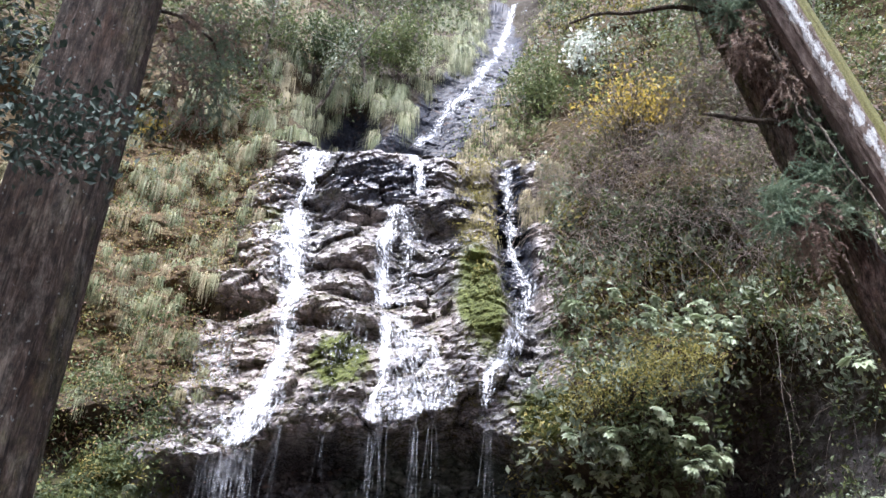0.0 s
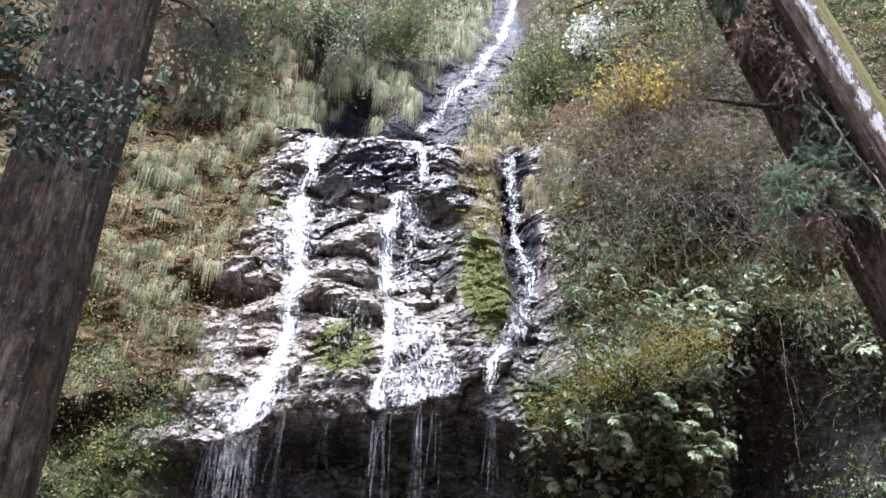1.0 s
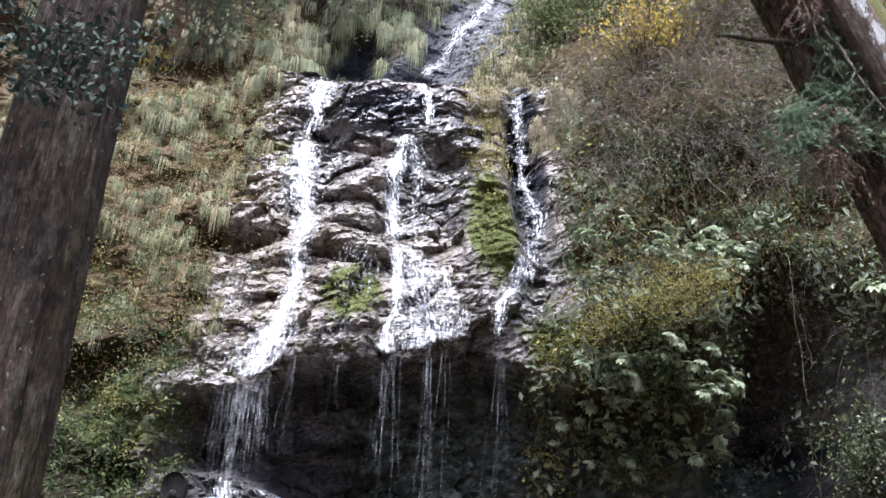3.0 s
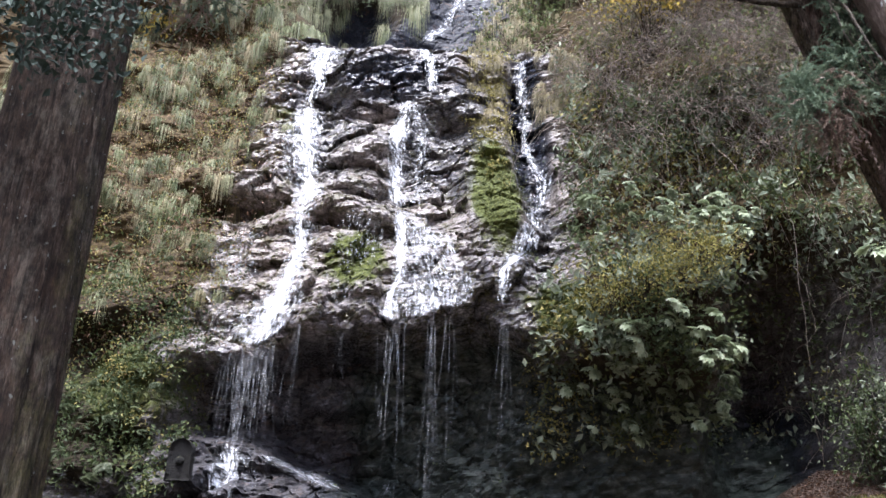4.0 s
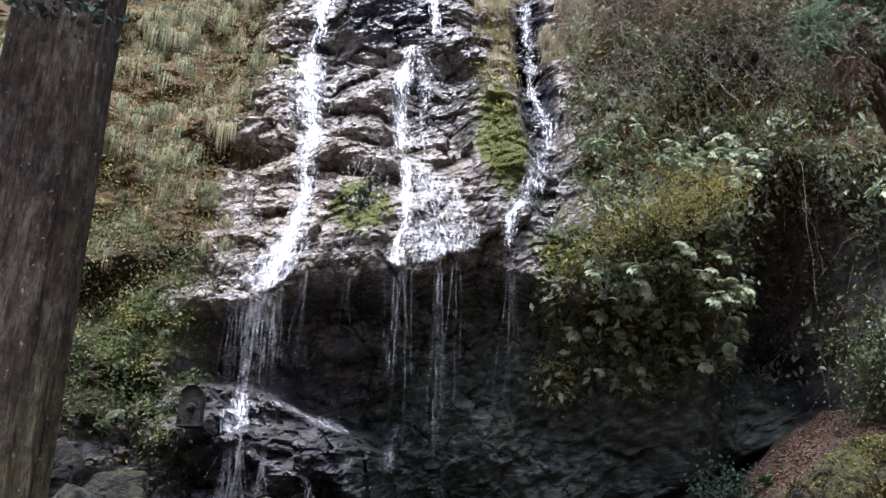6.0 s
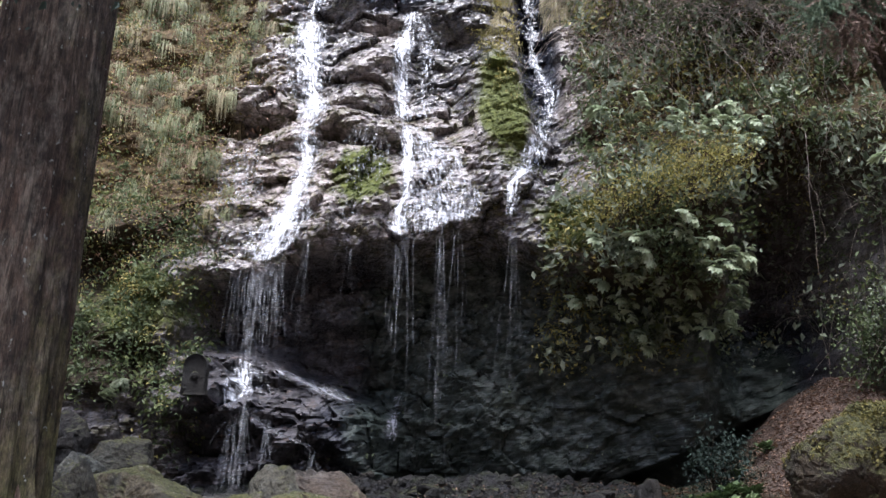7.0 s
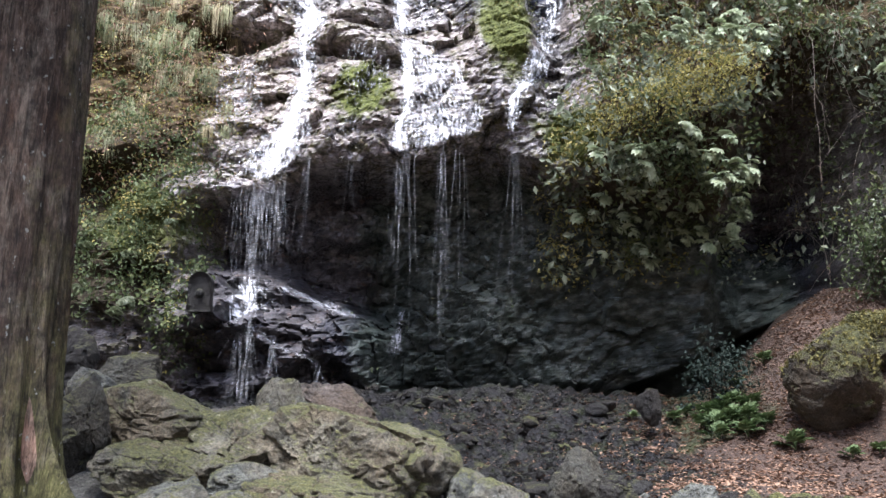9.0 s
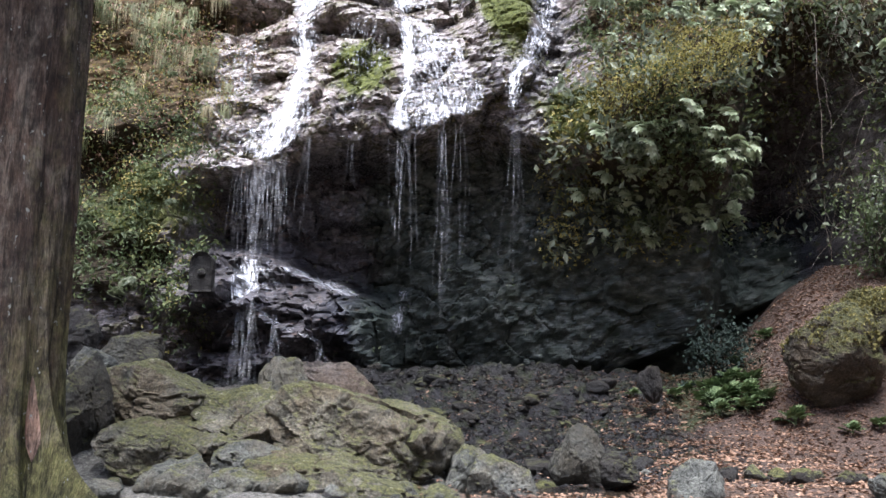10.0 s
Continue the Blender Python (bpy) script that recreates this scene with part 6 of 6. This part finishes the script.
def build_ferns():
    fr = [frond_mesh("frond", 0.55, FERN_GREEN, 13, 0.26, s) for s in (1, 2)]
    grey = leaf_material("pale_broad_leaves", (0.16, 0.21, 0.12), (0.34, 0.41, 0.255), (0.54, 0.60, 0.43), 0.5, 0.3)
    bl = [broad_leaf_mesh("leaf", 0.48, grey, s) for s in (1, 2)]
    first = leafy_plant("fern", "green fern with arching fronds on the rock bank", "fern", "ferns on the bank", fr, "frond", 7, 1, (-30, 22))
    second = leafy_plant("broadleaf_plant", "plant with large pale green lobed leaves", "plant", "broadleaf plants on the bank", bl, "leaf", 7, 2, (-55, 30))
    fresh = leaf_material("fresh_green_leaves", (0.022, 0.042, 0.016), (0.062, 0.102, 0.040), (0.145, 0.20, 0.085), 0.8, 0.2)
    gl = [broad_leaf_mesh("leaf", 0.34, fresh, s) for s in (3, 4)]
    third = leafy_plant("ground_plant", "low green plant with lobed leaves on the leaf litter", "plant", "low plants on the litter bank", gl, "leaf", 11, 3, (25, 85), 320)
    r = np.random.default_rng(9)

    def place(ob, x, z, s, first_one):
        y = float(cliff_y(x, z)) - 1.0
        m = pose(x, y, z, r.uniform(-30, 30), r.uniform(-25, 25), r.uniform(-70, 70))
        if first_one:
            ob.matrix_basis = m
            return
        c = copy_thing(ob, m)
        c.scale = (s, s, s)
    spots = []
    while len(spots) < 105:
        x, z = r.uniform(2.9, 7.2), r.uniform(4.7, 11.0)
        if r.random() < float(hump(np.array(x), np.array(z), 4.6, 6.0, 1.6, 1.25, 8) + 0.35 * hump(np.array(x), np.array(z), 5.0, 9.5, 2.2, 1.0, 0)):
            spots.append((x, z))
    for i, (x, z) in enumerate(spots):
        place(first if i % 3 == 0 else second, x, z, r.uniform(0.34, 0.74), False)
    place(first, 4.0, 6.75, 1, True)
    place(second, 5.3, 6.1, 1, True)
    first.scale = second.scale = (0.7, 0.7, 0.7)
    for x, z in ((3.6, 10.2), (4.3, 10.6), (5.1, 9.9), (6.3, 10.3), (8.6, 8.2), (9.2, 7.0), (8.8, 9.4), (9.6, 9.0), (8.5, 5.6)):
        place(second, x, z, r.uniform(0.6, 1.0), False)
    for x, z in ((-6.4, 5.2), (-6.9, 4.6), (-6.1, 4.5), (-7.3, 5.6), (-6.6, 3.8), (-7.6, 4.9), (-5.9, 8.2), (-7.0, 8.6), (-5.5, 4.3), (-5.7, 3.6), (-6.2, 3.3), (-5.4, 5.3)):
        place(first, x, z, r.uniform(0.45, 0.75), False)
    # plants on the litter bank
    for x, y, s in ((4.7, 15.2, 1.0), (4.95, 15.4, 1.2), (4.65, 15.7, 1.0), (5.2, 15.2, 1.1), (4.95, 15.9, 1.1), (4.6, 14.8, 0.9), (5.35, 14.8, 0.9), (5.05, 14.7, 1.0), (5.4, 15.6, 1.0), (4.85, 16.2, 1.0), (5.2, 16.0, 1.0), (6.1, 13.3, 0.6), (6.5, 13.3, 0.6), (4.3, 16.4, 0.7), (4.0, 16.6, 0.6), (3.6, 16.7, 0.5), (4.6, 16.7, 0.8), (5.6, 16.9, 0.8), (6.2, 17.0, 0.8)):
        c = copy_thing(third, pose(x, y, float(ground_z(x, y)) + 0.02, -4, 0, r.uniform(-60, 60)))
        c.scale = (s, s, s)
    third.matrix_basis = pose(5.5, 13.9, float(ground_z(5.5, 13.9)) + 0.02, -15, 0, 20)


build_ferns()


def shrub(name, label, at, stems, spread, height, leaf_mat, per, leaf, seed, twig=TWIG, radius=0.02, width=0.55, along=0.45, droop=-0.3, cloud=0.16):
    """A shrub: bent stems from one root, leaves in clumps at their outer ends."""
    r = np.random.default_rng(seed)
    ob = thing(name, label, "shrub", at=at)
    tips = []
    for i in range(stems):
        a = r.uniform(0, 2 * math.pi)
        e = np.array((math.cos(a) * spread[0] * r.uniform(0.3, 1), -abs(math.sin(a)) * spread[1] * r.uniform(0.2, 1), height * r.uniform(0.55, 1.0)))
        mid = e * np.array((0.35, 0.4, 0.6)) + r.normal(size=3) * 0.08
        part("stem", curve_tube("stem", [(0, 0, -0.1), mid, e], radius * r.uniform(0.6, 1.2), radius * 0.25, twig, 5, 14, 0.08, seed + i), ob)
        for t in np.linspace(along, 1, 7):
            p = (1 - t) ** 2 * 0 + 2 * t * (1 - t) * mid + t * t * e
            tips.append(p + r.normal(size=3) * np.array((0.22, 0.15, 0.18)))
    part("leaves", leaf_cloud("leaves", np.array(tips), per, cloud, leaf, leaf_mat, width, 0.6, 0.6, droop), ob)
    return ob


def build_shrubs():
    def root(x, z, lift=0.0):
        return (x, float(cliff_y(x, z)) - lift, z)
    shrub("yellow_shrub", "autumn shrub with yellow and golden leaves", root(5.6, 15.5), 34, (2.1, 1.2), 3.5, YELLOW, 5, 0.12, 11, along=0.62, cloud=0.22)
    shrub("yellow_shrub", "thin shrub with sparse yellowing leaves", root(4.9, 14.0), 14, (0.9, 0.8), 3.4, OLIVE, 6, 0.09, 12)
    shrub("yellow_shrub", "shrub of pale yellow and green leaves", root(6.8, 16.0), 18, (1.8, 1.0), 2.6, OLIVE, 5, 0.10, 18, along=0.5)
    shrub("bare_shrub", "tall shrub with many thin bare stems", root(4.8, 13.2), 20, (1.3, 0.9), 3.6, CEDAR_DEAD, 3, 0.07, 13, radius=0.016)
    shrub("white_shrub", "drooping branch with pale silvery leaves", root(4.8, 21.6, 1.2), 9, (1.1, 0.5), 1.9, WHITE_LEAF, 9, 0.17, 14, along=0.35, droop=-0.8, cloud=0.18)
    shrub("green_shrub", "bright green shrub beside the upper fall", root(3.7, 20.5), 18, (1.3, 0.8), 2.4, GREEN_MID, 16, 0.11, 15)
    shrub("evergreen_shrub", "dark evergreen shrub above the ledge", root(-4.6, 21.6), 20, (2.2, 1.4), 3.0, GREEN_DARK, 18, 0.13, 16)
    shrub("evergreen_shrub", "dark evergreen shrub above the ledge", root(-1.6, 22.5), 18, (2.0, 1.4), 3.0, GREEN_MID, 16, 0.13, 17)
    # thin leaning trees on the slope above the ledge
    for i, (x, z, dx, h) in enumerate(((-4.4, 20.3, 2.2, 3.6), (-2.6, 22.0, -1.2, 4.5), (-6.3, 21.5, 0.9, 5.0), (8.4, 19.5, -1.0, 4.0), (10.5, 18.0, 0.8, 4.5))):
        tr = thing("sapling", "thin leaning bare-branched tree on the slope", "tree", at=root(x, z))
        part("trunk", curve_tube("trunk", [(0, 0.1, -0.2), (dx * 0.35, -0.6, h * 0.4), (dx, -1.2, h)], 0.075, 0.025, VINE, 8, 24, 0.12, 60 + i), tr)
        q = np.random.default_rng(70 + i)
        tips = []
        for j in range(9):
            t = q.uniform(0.3, 1.0)
            o = np.array((dx * t * (0.7 + 0.3 * t), -0.6 - 0.6 * t, h * t))
            e = o + q.normal(size=3) * (0.8, 0.4, 0.5) + (0, -0.2, 0.3)
            part("branch", curve_tube("branch", [o, (o + e) / 2 + q.normal(size=3) * 0.1, e], 0.022, 0.006, VINE, 5, 12, 0.08, 80 + j), tr)
            tips.append(e)
            tips.append((o + e) / 2)
        part("leaves", leaf_cloud("leaves", np.array(tips), 26, 0.30, 0.13, GREEN_MID if i % 2 else GREEN_GREY), tr)
    # low mound that spills over the brow of the cave
    r = np.random.default_rng(4)
    for i, (x, z, s) in enumerate(((3.5, 7.15, 0.8), (4.15, 7.4, 1.0), (4.8, 7.65, 1.1), (5.4, 7.95, 0.9))):
        shrub("mound_shrub", "low spreading shrub with fine yellow-green leaves", root(x, z, 0.75), 18, (0.75 * s, 0.8), 0.45, MOUND, 7, 0.055, 30 + i, radius=0.010, droop=-0.1)
    # shrubs at the mouth of the cave
    for i, (x, y, h, m) in enumerate(((5.15, 16.7, 1.2, leaf_material("blue_green_leaves", (0.006, 0.014, 0.010), (0.017, 0.032, 0.024), (0.038, 0.060, 0.047), 0.85, 0.1)), (8.3, 16.4, 1.9, GREEN_DARK), (8.8, 16.0, 2.2, GREEN_GREY))):
        shrub("cave_shrub", "straggling evergreen shrub beside the cave", (x, y, float(ground_z(x, y))), 12, (0.12 + 0.22 * h, 0.3), h, m, 16, 0.085, 40 + i, along=0.2)
    # conifer bough at the top left
    bough = thing("conifer_bough", "dark hanging bough of a conifer, partly withered", "branch", at=(-5.6, 13.0, 13.2))
    limb = part("branch", curve_tube("branch", [(-0.6, 0, 0.5), (0.5, -0.1, 0.1), (1.3, -0.1, -0.5), (1.6, -0.1, -1.1)], 0.05, 0.015, TWIG, 7, 24, 0.10, 8), bough)
    part("branch", curve_tube("branch", [(0.3, 0, 0.1), (0.7, -0.1, -0.8), (1.0, -0.1, -1.9)], 0.03, 0.010, TWIG, 6, 20, 0.10, 9), bough)
    tips = np.stack([r.uniform(0.35, 1.65, 46), r.uniform(-0.4, 0.3, 46), r.uniform(-2.3, 0.3, 46)], 1)
    part("spray", spray_mesh("spray", tips[:22], 9, 0.40, CEDAR, -0.6), limb, "dark green needles")
    part("spray", spray_mesh("spray", tips[22:], 7, 0.40, CEDAR_DEAD, -0.8), limb, "withered brown needles")
    part("leaves", leaf_cloud("leaves", np.stack([r.uniform(0.2, 0.75, 9), r.uniform(-0.3, 0.1, 9), r.uniform(-2.9, -2.1, 9)], 1), 7, 0.09, 0.11, YELLOW), bough, "yellow leaves")
    # climbers that hang before the cave
    for i, (x, z1, z0) in enumerate(((7.45, 9.6, 6.2), (8.1, 6.2, 4.3), (3.95, 8.6, 7.0), (5.6, 11.5, 9.4), (6.4, 12.2, 10.2))):
        y = float(cliff_y(x, z1)) - 0.9
        vine = thing("hanging_vine", "pale bare climber hanging down the rock", "vine", "climbers on the rock", at=(x, y, z1))
        stem = part("stem", curve_tube("stem", [(0, 0.6, 0.15), (0.06, 0.1, -0.2), (-0.05, 0, (z0 - z1) * 0.5), (0.1, 0.05, z0 - z1)], 0.010, 0.006, VINE, 6, 30, 0.09, 90 + i), vine)
        part("twig", curve_tube("twig", [(-0.02, 0, (z0 - z1) * 0.4), (0.15, -0.05, (z0 - z1) * 0.55), (0.22, 0, (z0 - z1) * 0.8)], 0.009, 0.004, VINE, 5, 18, 0.07, 100 + i), stem)


build_shrubs()
